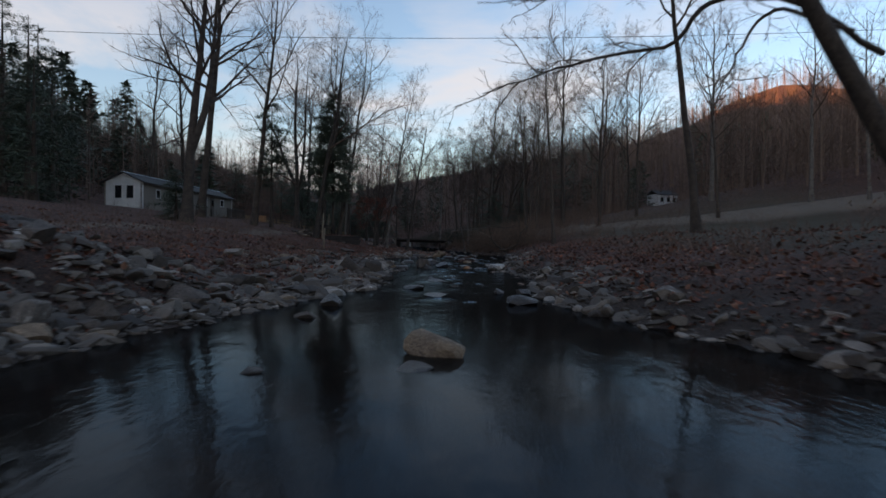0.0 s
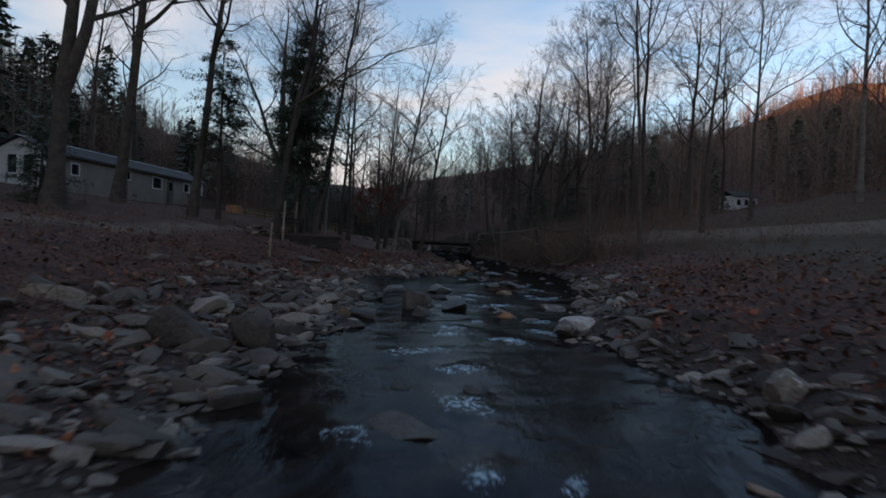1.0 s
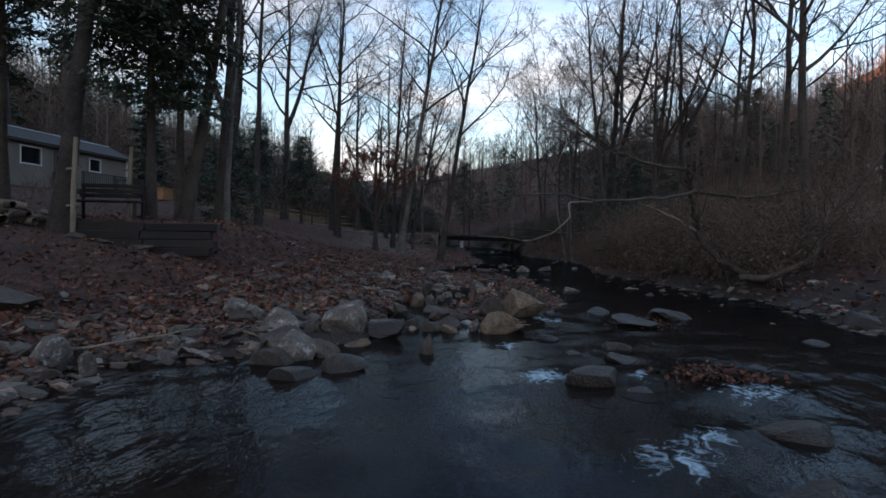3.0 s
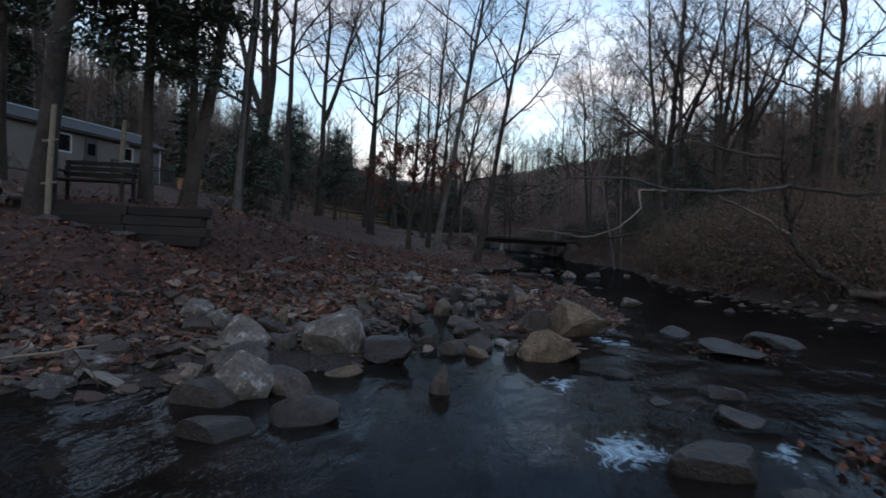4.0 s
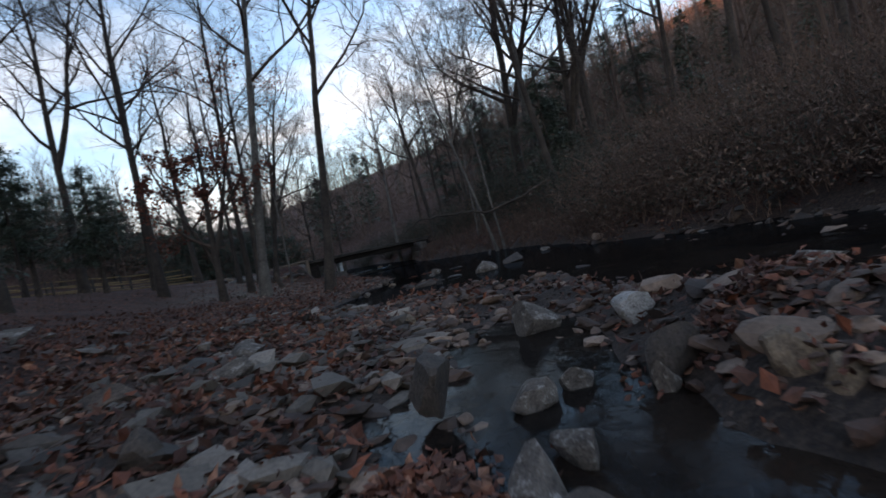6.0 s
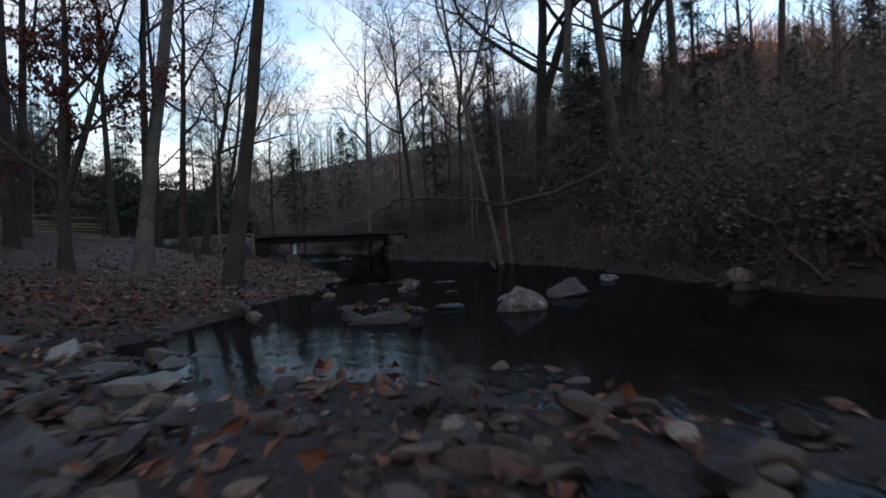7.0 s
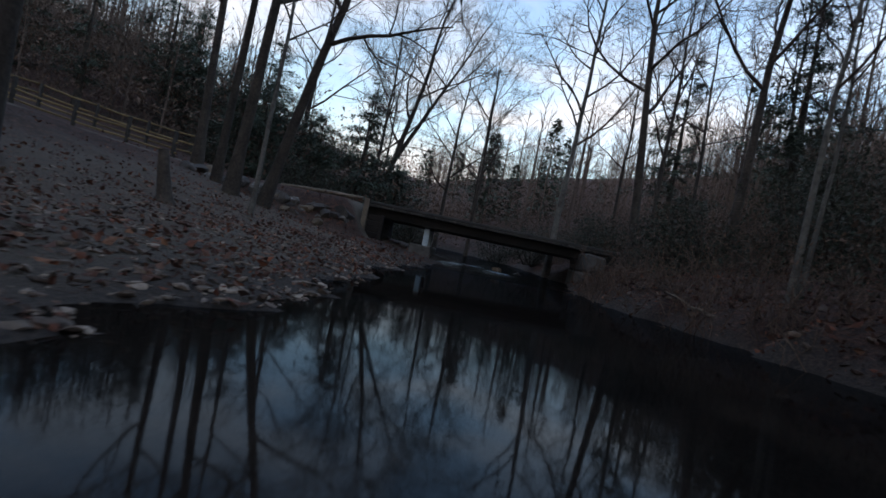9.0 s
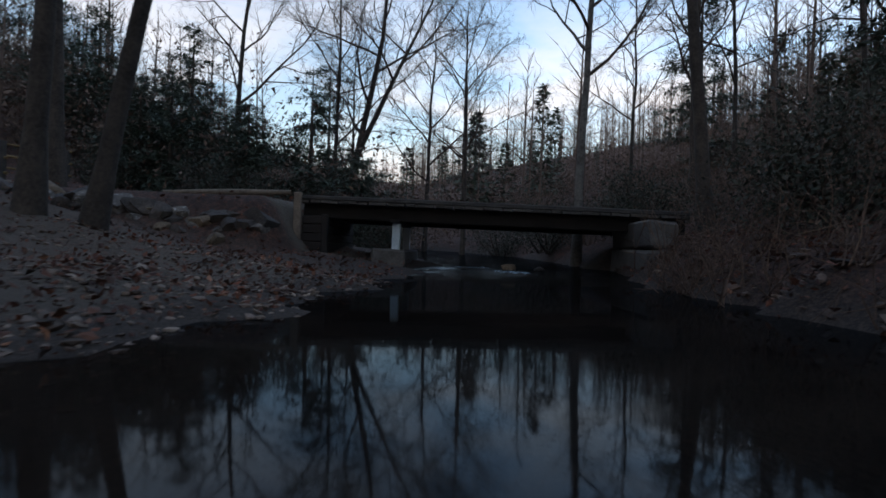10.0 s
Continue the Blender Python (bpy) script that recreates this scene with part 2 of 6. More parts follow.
def build_water(nt, bsdf):
    p = pos(nt)
    stretch = nt.nodes.new("ShaderNodeMapping")
    stretch.inputs["Scale"].default_value = (1.0, 0.45, 1.0)
    nt.links.new(p, stretch.inputs["Vector"])
    # quick water over the riffle, still water in the pools
    run = nt.nodes.new("ShaderNodeVertexColor")
    run.layer_name = "quick"
    big, small = noise_tex(nt, 2.2, 3, 0.55, stretch.outputs["Vector"]), noise_tex(nt, 11, 3, 0.6, stretch.outputs["Vector"])
    add = nt.nodes.new("ShaderNodeMath")
    add.operation, add.inputs[1].default_value = "MULTIPLY_ADD", 0.35
    nt.links.new(small.outputs["Fac"], add.inputs[0])
    nt.links.new(big.outputs["Fac"], add.inputs[2])
    b = node(nt, "ShaderNodeBump", Distance=0.10)
    nt.links.new(run.outputs["Color"], b.inputs["Strength"])
    nt.links.new(add.outputs[0], b.inputs["Height"])
    # peaty water: a brown-tinted view of the bed under a faint blue-grey mirror
    under = node(nt, "ShaderNodeBsdfRefraction", Color=(0.40, 0.31, 0.245, 1), Roughness=0.02, IOR=1.2)
    murk = node(nt, "ShaderNodeBsdfDiffuse", Color=(0.026, 0.02, 0.017, 1))
    silt = noise_tex(nt, 1.1, 5, 0.65, p)
    nt.links.new(ramp(nt, silt.outputs["Fac"], [(0.34, (0.012, 0.010, 0.009)), (0.5, (0.027, 0.02, 0.016)), (0.68, (0.05, 0.035, 0.026))]), murk.inputs["Color"])
    body = nt.nodes.new("ShaderNodeMixShader")
    body.inputs["Fac"].default_value = 0.55
    nt.links.new(under.outputs["BSDF"], body.inputs[1])
    nt.links.new(murk.outputs["BSDF"], body.inputs[2])
    gloss = node(nt, "ShaderNodeBsdfGlossy", Color=(0.29, 0.36, 0.425, 1), Roughness=0.045)
    edge = node(nt, "ShaderNodeFresnel", IOR=1.27)
    both = nt.nodes.new("ShaderNodeMixShader")
    for n in (under, gloss, edge):
        nt.links.new(b.outputs["Normal"], n.inputs["Normal"])
    nt.links.new(edge.outputs["Fac"], both.inputs["Fac"])
    nt.links.new(body.outputs["Shader"], both.inputs[1])
    nt.links.new(gloss.outputs["BSDF"], both.inputs[2])
    # broken white water: ragged streaks where the stream tumbles
    white = nt.nodes.new("ShaderNodeVertexColor")
    white.layer_name = "tumble"
    warp = noise_tex(nt, 4.5, 2, 0.5, p)
    shift = nt.nodes.new("ShaderNodeVectorMath")
    shift.operation = "MULTIPLY_ADD"
    shift.inputs[1].default_value = (0.5, 0.5, 0.0)
    nt.links.new(warp.outputs["Color"], shift.inputs[0])
    nt.links.new(stretch.outputs["Vector"], shift.inputs[2])
    vein = noise_tex(nt, 10.0, 6, 0.66, shift.outputs["Vector"])
    lace = nt.nodes.new("ShaderNodeMath")
    lace.operation, lace.inputs[1].default_value = "MULTIPLY_ADD", 2.4
    nt.links.new(vein.outputs["Fac"], lace.inputs[0])
    nt.links.new(white.outputs["Color"], lace.inputs[2])
    less = nt.nodes.new("ShaderNodeMapRange")
    for key, v in (("From Min", 1.80), ("From Max", 2.22), ("To Min", 0.0), ("To Max", 0.82)):
        less.inputs[key].default_value = v
    nt.links.new(lace.outputs[0], less.inputs["Value"])
    froth = node(nt, "ShaderNodeBsdfDiffuse", Color=(0.46, 0.61, 0.70, 1), Roughness=0.5)
    mixed = nt.nodes.new("ShaderNodeMixShader")
    nt.links.new(less.outputs["Result"], mixed.inputs["Fac"])
    nt.links.new(both.outputs["Shader"], mixed.inputs[1])
    nt.links.new(froth.outputs["BSDF"], mixed.inputs[2])
    nt.links.new(mixed.outputs["Shader"], nt.nodes["Material Output"].inputs["Surface"])
    nt.nodes.remove(bsdf)


M_WATER = material("creek_water", build_water)

# ---- plan of the valley ----
BANK_Y = [-60, -10, 5, 8, 12, 16, 20, 25, 30, 34, 37, 40, 43, 46, 49, 53, 57, 60, 65, 68, 71, 75, 80, 90, 100, 130, 200]
BANK_L = [-5, -4.2, -3.6, -3.0, -2.3, -1.2, -1.5, -1.7, -2.5, -4.2, -3.4, -2.4, -2.5, -2.4, -3.2, -3.7, -2.9, -2.6, -3.2, -4.1, -4.5, -5.0, -5.4, -9, -13, -30, -60]
BANK_R = [9, 8, 6.2, 5.0, 4.0, 4.1, 4.6, 3.4, 4.2, 4.6, 5.0, 5.0, 4.8, 4.2, 3.6, 2.4, 2.6, 2.5, 2.0, 1.1, 0.1, -0.7, -1.3, -4.2, -9, -26, -56]
WATER_Y, WATER_Z = [-60, 14, 20, 27, 34, 40, 50, 76, 79, 90, 130, 200], [-0.1, 0, 0.08, 0.2, 0.4, 0.47, 0.5, 0.5, 0.62, 0.8, 1.3, 2.2]
ROAD_R = [(6.6, 52.6), (9.0, 50.0), (12.0, 46.8), (16.0, 45.2), (23.0, 45.2), (36.0, 46.0), (60.0, 48.0)]
YARD_PATH = [(-13.5, -20), (-12.8, 8), (-12.3, 28), (-12.3, 36), (-11.7, 42.5)]
ROAD_L = [(-7.6, 78.3), (-9.5, 78.4), (-13, 77.6), (-18, 75), (-25, 70), (-40, 66)]


def water_z(y):
    return np.interp(y, WATER_Y, WATER_Z)


def smooth(a, b, v):
    k = np.clip((v - a) / (b - a), 0, 1)
    return k * k * (3 - 2 * k)


def wobble(x, y, s, seed=0.0):
    """A cheap smooth unevenness of about -1 to 1 with waves of about s metres."""
    x, y = np.asarray(x) / s, np.asarray(y) / s
    return (np.sin(2.1 * x + 1.7 * np.sin(1.3 * y + seed) + seed) * np.cos(1.9 * y + 1.1 * np.sin(1.7 * x - seed))
            + 0.5 * np.sin(4.7 * x - 3.1 * y + 2.0 * seed) * np.cos(3.7 * y + 2.3 * x)) / 1.5


def track_gap(x, y, pts):
    best = np.full(np.shape(x), 1e9)
    for (x0, y0), (x1, y1) in zip(pts, pts[1:]):
        dx, dy = x1 - x0, y1 - y0
        k = np.clip(((x - x0) * dx + (y - y0) * dy) / (dx * dx + dy * dy), 0, 1)
        best = np.minimum(best, np.hypot(x - x0 - k * dx, y - y0 - k * dy))
    return best


def ground_z(x, y):
    x, y = np.asarray(x, float), np.asarray(y, float)
    ragged = 0.20 * np.sin(1.9 * y) + 0.15 * np.sin(4.3 * y + 1.0) + 0.08 * np.sin(9.1 * y)
    left, right, w = np.interp(y, BANK_Y, BANK_L) + ragged, np.interp(y, BANK_Y, BANK_R) + 0.9 * ragged * np.cos(0.7 * y), water_z(y)
    dl, dr = left - x, x - right
    # left: stony bar, leafy bank, house terrace, wooded slope
    hl = np.interp(dl, [0, 1.5, 3, 5.5, 9, 18, 24, 32], [0, 0.2, 0.4, 0.95, 1.65, 3.1, 3.75, 4.3])
    hl = hl * (1 - 0.45 * np.exp(-((y - 61) / 6.5) ** 2) * (1 - smooth(6, 13, dl)))
    hl = hl + np.interp(dl, [30, 50, 80, 140], [0, 6, 20, 44])
    # right: meadow at first, then the steep wooded side
    meadow = np.interp(dr, [0, 0.7, 2, 8, 20, 40, 80, 150], [0, 0.3, 0.7, 1.75, 2.2, 4.0, 13, 32])
    steep = np.interp(dr, [0, 0.5, 1.5, 6, 15, 40, 80, 150], [0, 0.45, 0.8, 2.2, 4.6, 9.2, 18, 36])
    k = smooth(38, 58, y)
    hr = meadow * (1 - k) + steep * k
    mid, half = (left + right) / 2, (right - left) / 2
    u = np.clip(np.abs(x - mid) / half, 0, 1)
    bed = -(0.10 + 0.30 * smooth(48, 56, y) + 0.15 * (1 - smooth(2, 14, y))) * (1 - u ** 2.5) - 0.02
    h = np.where(dl > 0, hl, np.where(dr > 0, hr, bed))
    # gravel bar between the side pool and the main run
    h = h + 0.42 * np.exp(-((x + 0.2) / 0.75) ** 2 - ((y - 42.5) / 2.1) ** 2)
    h = h + 0.16 * np.exp(-((x + 2.7) / 0.8) ** 2 - ((y - 37.6) / 1.0) ** 2)
    # the heaped rocks on the first pool's left bank
    h = h + 1.2 * np.exp(-((x + 6.6) / 2.3) ** 2 - ((y - 7.5) / 4.2) ** 2) * smooth(0.2, 2.2, dl)
    # stony shoal between the left bar and the main run
    shoal = np.exp(-((x + 1.3) / 1.5) ** 4 - ((y - 41.3) / 3.4) ** 4)
    h = h + shoal * (0.03 + 0.13 * wobble(x, y, 0.62, 7.0)) * (1 - smooth(0.2, 1.2, dl)) - 0.16 * np.exp(-((x + 1.6) / 0.6) ** 2 - ((y - 42.0) / 1.7) ** 2) * (1 - smooth(0.0, 0.6, dl))
    # the stony shallows upstream of it, up to the pool
    upper = np.exp(-((x + 1.3) / 1.75) ** 4 - ((y - 47.9) / 2.9) ** 4) * (1 - smooth(0.0, 0.8, dl))
    h = h + upper * (0.15 + 0.12 * wobble(x, y, 0.7, 9.0))
    out = np.clip(np.maximum(dl, dr), 0, None)
    h = h + wobble(x, y, 1.1) * 0.035 + wobble(x, y, 3.7, 1.0) * 0.09 * np.clip(out / 4, 0, 1) + wobble(x, y, 19, 2.0) * 1.1 * np.clip((out - 22) / 40, 0, 1)
    # head of the valley, the lit hill and the western ridge
    h = h + 26 * smooth(120, 330, y) * np.exp(-((x + 40) / 170) ** 2)
    h = h + 29 * np.exp(-((x - 146) / 38) ** 2 - ((y - 268) / 55) ** 2)
    along, across = (x + 165) * -0.6 + (y - 45) * 0.8, (x + 165) * 0.8 + (y - 45) * 0.6
    clear = 1 - (1 - smooth(45, 110, np.abs(x - mid))) * smooth(-200, -120, y)
    h = h + 60 * np.exp(-(along / 230) ** 2 - (across / 60) ** 2) * clear
    # the brushy rise behind the rail fence
    h = h + 4.0 * smooth(16, 34, -x) * smooth(79, 94, y) * (1 - smooth(105, 140, y))
    h = h + w
    # the bench's terrace behind the timber wall
    flat = smooth(41.45, 41.75, y) * (1 - smooth(44.5, 48.5, y)) * smooth(-12.5, -10.6, x) * (1 - smooth(-7.0, -5.9, x))
    h = h + flat * np.clip(2.02 - h, 0, 0.6)
    # a shallow draw up to the small white house
    h = h - 2.5 * np.exp(-((x - 1.9 - (y - 8) * 0.366) / 6) ** 2) * smooth(50, 78, y) * (1 - smooth(103, 122, y))
    h = h + 0.32 * (1 - smooth(0.9, 2.6, track_gap(x, y, ROAD_R)))
    # the driveway is a bank of its own up to the bridge
    d = track_gap(x, y, ROAD_L)
    road = np.interp(x, [-40, -25, -18, -13, -7.6], [6.0, 4.0, 2.7, 2.1, 2.02])
    kk = (1 - smooth(1.1, 2.5, d)) * (1 - smooth(-8.4, -7.6, x))
    return h * (1 - kk) + road * kk


def gz(x, y):
    return float(ground_z(x, y))


def mesh_from(name, verts, faces, mat, smooth_shade=True):
    me = bpy.data.meshes.new(name)
    me.from_pydata([tuple(map(float, v)) for v in verts], [], faces)
    if mat:
        me.materials.append(mat)
    if smooth_shade:
        me.polygons.foreach_set("use_smooth", [True] * len(me.polygons))
    me.update()
    return me


def fast_mesh(name, verts, tris, mat, smooth_shade=False):
    """A mesh from arrays of vertices and triangles (or quads)."""
    verts, tris = np.asarray(verts, np.float32), np.asarray(tris, np.int32)
    k = tris.shape[1]
    me = bpy.data.meshes.new(name)
    me.vertices.add(len(verts))
    me.vertices.foreach_set("co", verts.ravel())
    me.loops.add(tris.size)
    me.loops.foreach_set("vertex_index", tris.ravel())
    me.polygons.add(len(tris))
    me.polygons.foreach_set("loop_start", np.arange(0, tris.size, k, dtype=np.int32))
    me.polygons.foreach_set("use_smooth", np.full(len(tris), smooth_shade))
    me.update(calc_edges=True)
    me.validate()
    if mat:
        me.materials.append(mat)
    return me


def part(name, me, parent, label=""):
    ob = new(name, me)
    ob.parent = parent
    return tagged(ob, label)


def empty(name, x, y, z, label, category, group="", turn=0.0):
    ob = new(name)
    ob.empty_display_size = 0.2
    ob.matrix_world = pose(x, y, z, 0, 0, turn)
    return tagged(ob, label, category, group)


# ---- ground ----
def grid_lines(spans):
    out = []
    for a, b, step in spans:
        out += list(np.arange(a, b, step))
    return np.array(out)


gy = grid_lines([(-330, -60, 18), (-60, -8, 2), (-8, 86, 0.3), (86, 130, 1.5), (130, 520, 13)])
gs = grid_lines([(-430, -120, 15), (-120, -40, 5), (-40, -12, 1.0), (-12, 10, 0.3), (10, 30, 1.0), (30, 110, 4), (110, 430, 14)])
GY, GS = np.meshgrid(gy, gs, indexing="ij")
GX = GS + (np.interp(GY, BANK_Y, BANK_L) + np.interp(GY, BANK_Y, BANK_R)) / 2 * np.exp(-(GS / 60) ** 2)
GZ = ground_z(GX, GY)
ny, nx = GX.shape
idx = np.arange(ny * nx).reshape(ny, nx)
quads = np.stack([idx[:-1, :-1], idx[:-1, 1:], idx[1:, 1:], idx[1:, :-1]], -1).reshape(-1, 4)
ground_me = fast_mesh("ground", np.stack([GX, GY, GZ], -1).reshape(-1, 3), quads, M_GROUND, True)
lay = ground_me.color_attributes.new("zone", "FLOAT_COLOR", "POINT")
d_out = np.maximum(np.interp(GY, BANK_Y, BANK_L) - GX, GX - np.interp(GY, BANK_Y, BANK_R))
z_grav = 1 - smooth(0.6, 3.4, d_out + 0.8 * wobble(GX, GY, 2.3, 4.0))
z_grav = z_grav * (1 - 0.9 * smooth(46, 51, GY) * smooth(0.0, 0.5, GX - np.interp(GY, BANK_Y, BANK_R)))
z_grass = smooth(3.5, 8, GX - np.interp(GY, BANK_Y, BANK_R)) * (1 - smooth(44, 60, GY)) * (1 - smooth(26, 40, GX)) * 0.85
z_track = np.maximum(np.maximum(1.0 - smooth(1.2, 2.3, track_gap(GX, GY, ROAD_R)), 0.85 - 0.85 * smooth(0.5, 1.2, track_gap(GX, GY, YARD_PATH))), 1 - smooth(0.75, 1.25, track_gap(GX, GY, ROAD_L)))
d_left = np.interp(GY, BANK_Y, BANK_L) - GX
z_track = np.maximum(z_track, 0.65 * smooth(0.3, 1.2, d_left) * (1 - smooth(5.5, 9.5, d_left + 1.2 * wobble(GX, GY, 3.1, 6.0))) * smooth(58, 63, GY) * (1 - smooth(74, 77, GY)))
z_track = np.maximum(z_track, 0.55 * np.exp(-((GX + 7.2) / 1.5) ** 2 - ((GY - 70.5) / 1.3) ** 2))
zone_rgba = np.stack([z_grav, z_grass, z_track, np.ones_like(z_grav)], -1).reshape(-1, 4).astype(np.float32)
lay.data.foreach_set("color", zone_rgba.ravel())
tagged(new("ground", ground_me), "leaf-strewn valley floor with stony banks and wooded slopes", "ground", kind="structure")

# ---- water ----
wy = grid_lines([(-60, -6, 3), (-6, 90, 0.15), (90, 131, 3)])
wu = np.linspace(0, 1, 64)
WY, WU = np.meshgrid(wy, wu, indexing="ij")
wl0, wr0 = np.interp(WY, BANK_Y, BANK_L) - 0.9, np.interp(WY, BANK_Y, BANK_R) + 0.7
WX = wl0 + (wr0 - wl0) * WU
quick = (0.10 * (1 - smooth(4, 9, WY)) + smooth(9, 18, WY)) * (1 - smooth(45, 51, WY)) * (1 - 0.9 * np.exp(-((WX + 1.5) / 1.1) ** 4 - ((WY - 42) / 3.2) ** 4)) + smooth(76, 78, WY)
TUMBLE = ((0.92, 30.8, 0.45), (-0.57, 29.7, 0.6), (2.7, 31.2, 0.55), (0.58, 30.2, 0.3), (1.0, 34.5, 0.5), (2.5, 34.2, 0.6), (3.3, 30.9, 0.5),
           (0.9, 29.7, 0.35), (0.76, 24.75, 0.65), (1.26, 25.7, 0.4), (2.56, 24.8, 0.55), (-1.7, 27.8, 0.6), (3.0, 30.6, 0.8), (1.15, 30.6, 0.6))
TUMBLE_MORE = ((1.3, 34.9, 0.35), (2.8, 35.0, 0.4), (0.37, 40.0, 0.45), (0.5, 22.4, 0.9), (1.9, 23.6, 0.8), (2.6, 26.2, 0.7), (1.6, 28.6, 0.9), (3.0, 33.0, 0.7), (2.0, 36.2, 0.6), (0.3, 36.4, 0.5), (1.3, 19.6, 0.7), (-0.05, 37.8, 0.3), (0.28, 40.9, 0.5), (1.24, 36.6, 0.22), (1.2, 21.3, 0.6),
             (0.3, 18.4, 0.45), (1.6, 17.6, 0.3), (2.3, 17.6, 0.2), (1.94, 11.8, 0.3), (1.2, 12.5, 0.55), (-4.6, 79.6, 1.1), (-3.4, 78.4, 0.8), (0.77, 24.0, 0.7))
tumble = 0.10 * smooth(16, 20, WY) * (1 - smooth(36, 41, WY)) * smooth(-1.0, 1.5, WX)
for i, (fx, fy, fw) in enumerate(TUMBLE + TUMBLE_MORE):
    bow = 0.5 * math.sin(i * 2.3)
    u, v = (WX - fx) / (0.80 * fw), (WY - fy - bow * (WX - fx) + 0.10) / (0.28 + 0.26 * fw)
    tumble = np.maximum(tumble, 0.80 * np.exp(-u ** 2 - v ** 2))
WZ = water_z(WY) + 0.03 * tumble + quick * (wobble(WX, WY, 0.55) * 0.012 + wobble(WX, WY, 0.24, 3.0) * 0.007)
n1, n2 = WX.shape
idx = np.arange(n1 * n2).reshape(n1, n2)
quads = np.stack([idx[:-1, :-1], idx[:-1, 1:], idx[1:, 1:], idx[1:, :-1]], -1).reshape(-1, 4)
creek_me = fast_mesh("creek_water", np.stack([WX, WY, WZ], -1).reshape(-1, 3), quads, M_WATER, True)
side_pool = np.exp(-((WX + 1.5) / 1.1) ** 4 - ((WY - 42) / 3.2) ** 4)
stir = (0.09 + 0.15 * smooth(7, 16, WY) * (1 - smooth(46, 52, WY)) * (1 - 0.9 * side_pool) - 0.086 * smooth(50, 55, WY) * (1 - smooth(76, 78, WY)) + 0.25 * smooth(76, 78, WY))
lay = creek_me.color_attributes.new("quick", "FLOAT_COLOR", "POINT")
lay.data.foreach_set("color", np.repeat(stir.reshape(-1, 1), 4, 1).astype(np.float32).ravel())
lay = creek_me.color_attributes.new("tumble", "FLOAT_COLOR", "POINT")
lay.data.foreach_set("color", np.repeat(tumble.reshape(-1, 1), 4, 1).astype(np.float32).ravel())
creek = new("creek_water", creek_me)
creek.visible_shadow = False
tagged(creek, "clear brown creek water, rippled riffle and still pool", "creek", kind="structure")

# ---- makers for trees ----


class Tubes:
    """Gathers tapered tubes and small blades into one mesh."""

    def __init__(self):
        self.v, self.f, self.n = [], [], 0

    def tube(self, pts, radii, sides):
        pts, radii = np.asarray(pts, float), np.asarray(radii, float)
        d = np.gradient(pts, axis=0)
        d /= np.linalg.norm(d, axis=1)[:, None] + 1e-9
        ref = np.array((0.0, 0.0, 1.0)) if abs(d[0, 2]) < 0.9 else np.array((1.0, 0.0, 0.0))
        a = np.cross(d, ref)
        a /= np.linalg.norm(a, axis=1)[:, None] + 1e-9
        b = np.cross(d, a)
        ang = np.arange(sides) * (2 * math.pi / sides)
        ring = a[:, None] * np.cos(ang)[None, :, None] + b[:, None] * np.sin(ang)[None, :, None]
        self.v.append((pts[:, None] + ring * radii[:, None, None]).reshape(-1, 3))
        m = len(pts)
        i = np.arange((m - 1) * sides).reshape(m - 1, sides)
        j = np.roll(i, -1, axis=1)
        q = np.stack([i, j, j + sides, i + sides], -1).reshape(-1, 4) + self.n
        self.f.append(np.concatenate([q[:, [0, 1, 2]], q[:, [0, 2, 3]]]))
        self.n += m * sides

    def blades(self, centers, along, side, length, width, slim=False):
        """Small kite-shaped leaves, or slim pointed ones: arrays of places, directions and sizes."""
        c, a, s = np.asarray(centers), np.asarray(along), np.asarray(side)
        ln, w = np.asarray(length)[:, None], np.asarray(width)[:, None]
        if slim:
            v = np.stack([c + s * w, c - s * w, c + a * ln], 1).reshape(-1, 3)
            self.v.append(v)
            self.f.append(np.arange(len(c))[:, None] * 3 + self.n + np.array([[0, 1, 2]]))
            self.n += len(v)
            return
        up = np.cross(a, s) * w * 0.35
        v = np.stack([c, c + a * ln * 0.45 + s * w + up, c + a * ln, c + a * ln * 0.45 - s * w + up], 1).reshape(-1, 3)
        i = np.arange(len(c))[:, None] * 4 + self.n
        self.v.append(v)
        self.f.append(np.concatenate([i + np.array([[0, 1, 2]]), i + np.array([[0, 2, 3]])]))
        self.n += len(v)

    def mesh(self, name, mat, smooth_shade=True):
        return fast_mesh(name, np.concatenate(self.v), np.concatenate(self.f), mat, smooth_shade)


def unit(v):
    v = np.asarray(v, float)
    return v / (np.linalg.norm(v, axis=-1, keepdims=True) + 1e-9)


def sway(rng, start, way, length, n, bend, rise):
    """A wandering line from start along way."""
    pts, d = [np.asarray(start, float)], unit(way)
    for _ in range(n):
        d = unit(d + rng.normal(0, bend, 3) + np.array((0, 0, rise)))
        pts.append(pts[-1] + d * length / n)
    return np.array(pts)


def along_line(pts, k):
    f = k * (len(pts) - 1)
    i = min(int(f), len(pts) - 2)
    return pts[i] + (pts[i + 1] - pts[i]) * (f - i), unit(pts[i + 1] - pts[i])


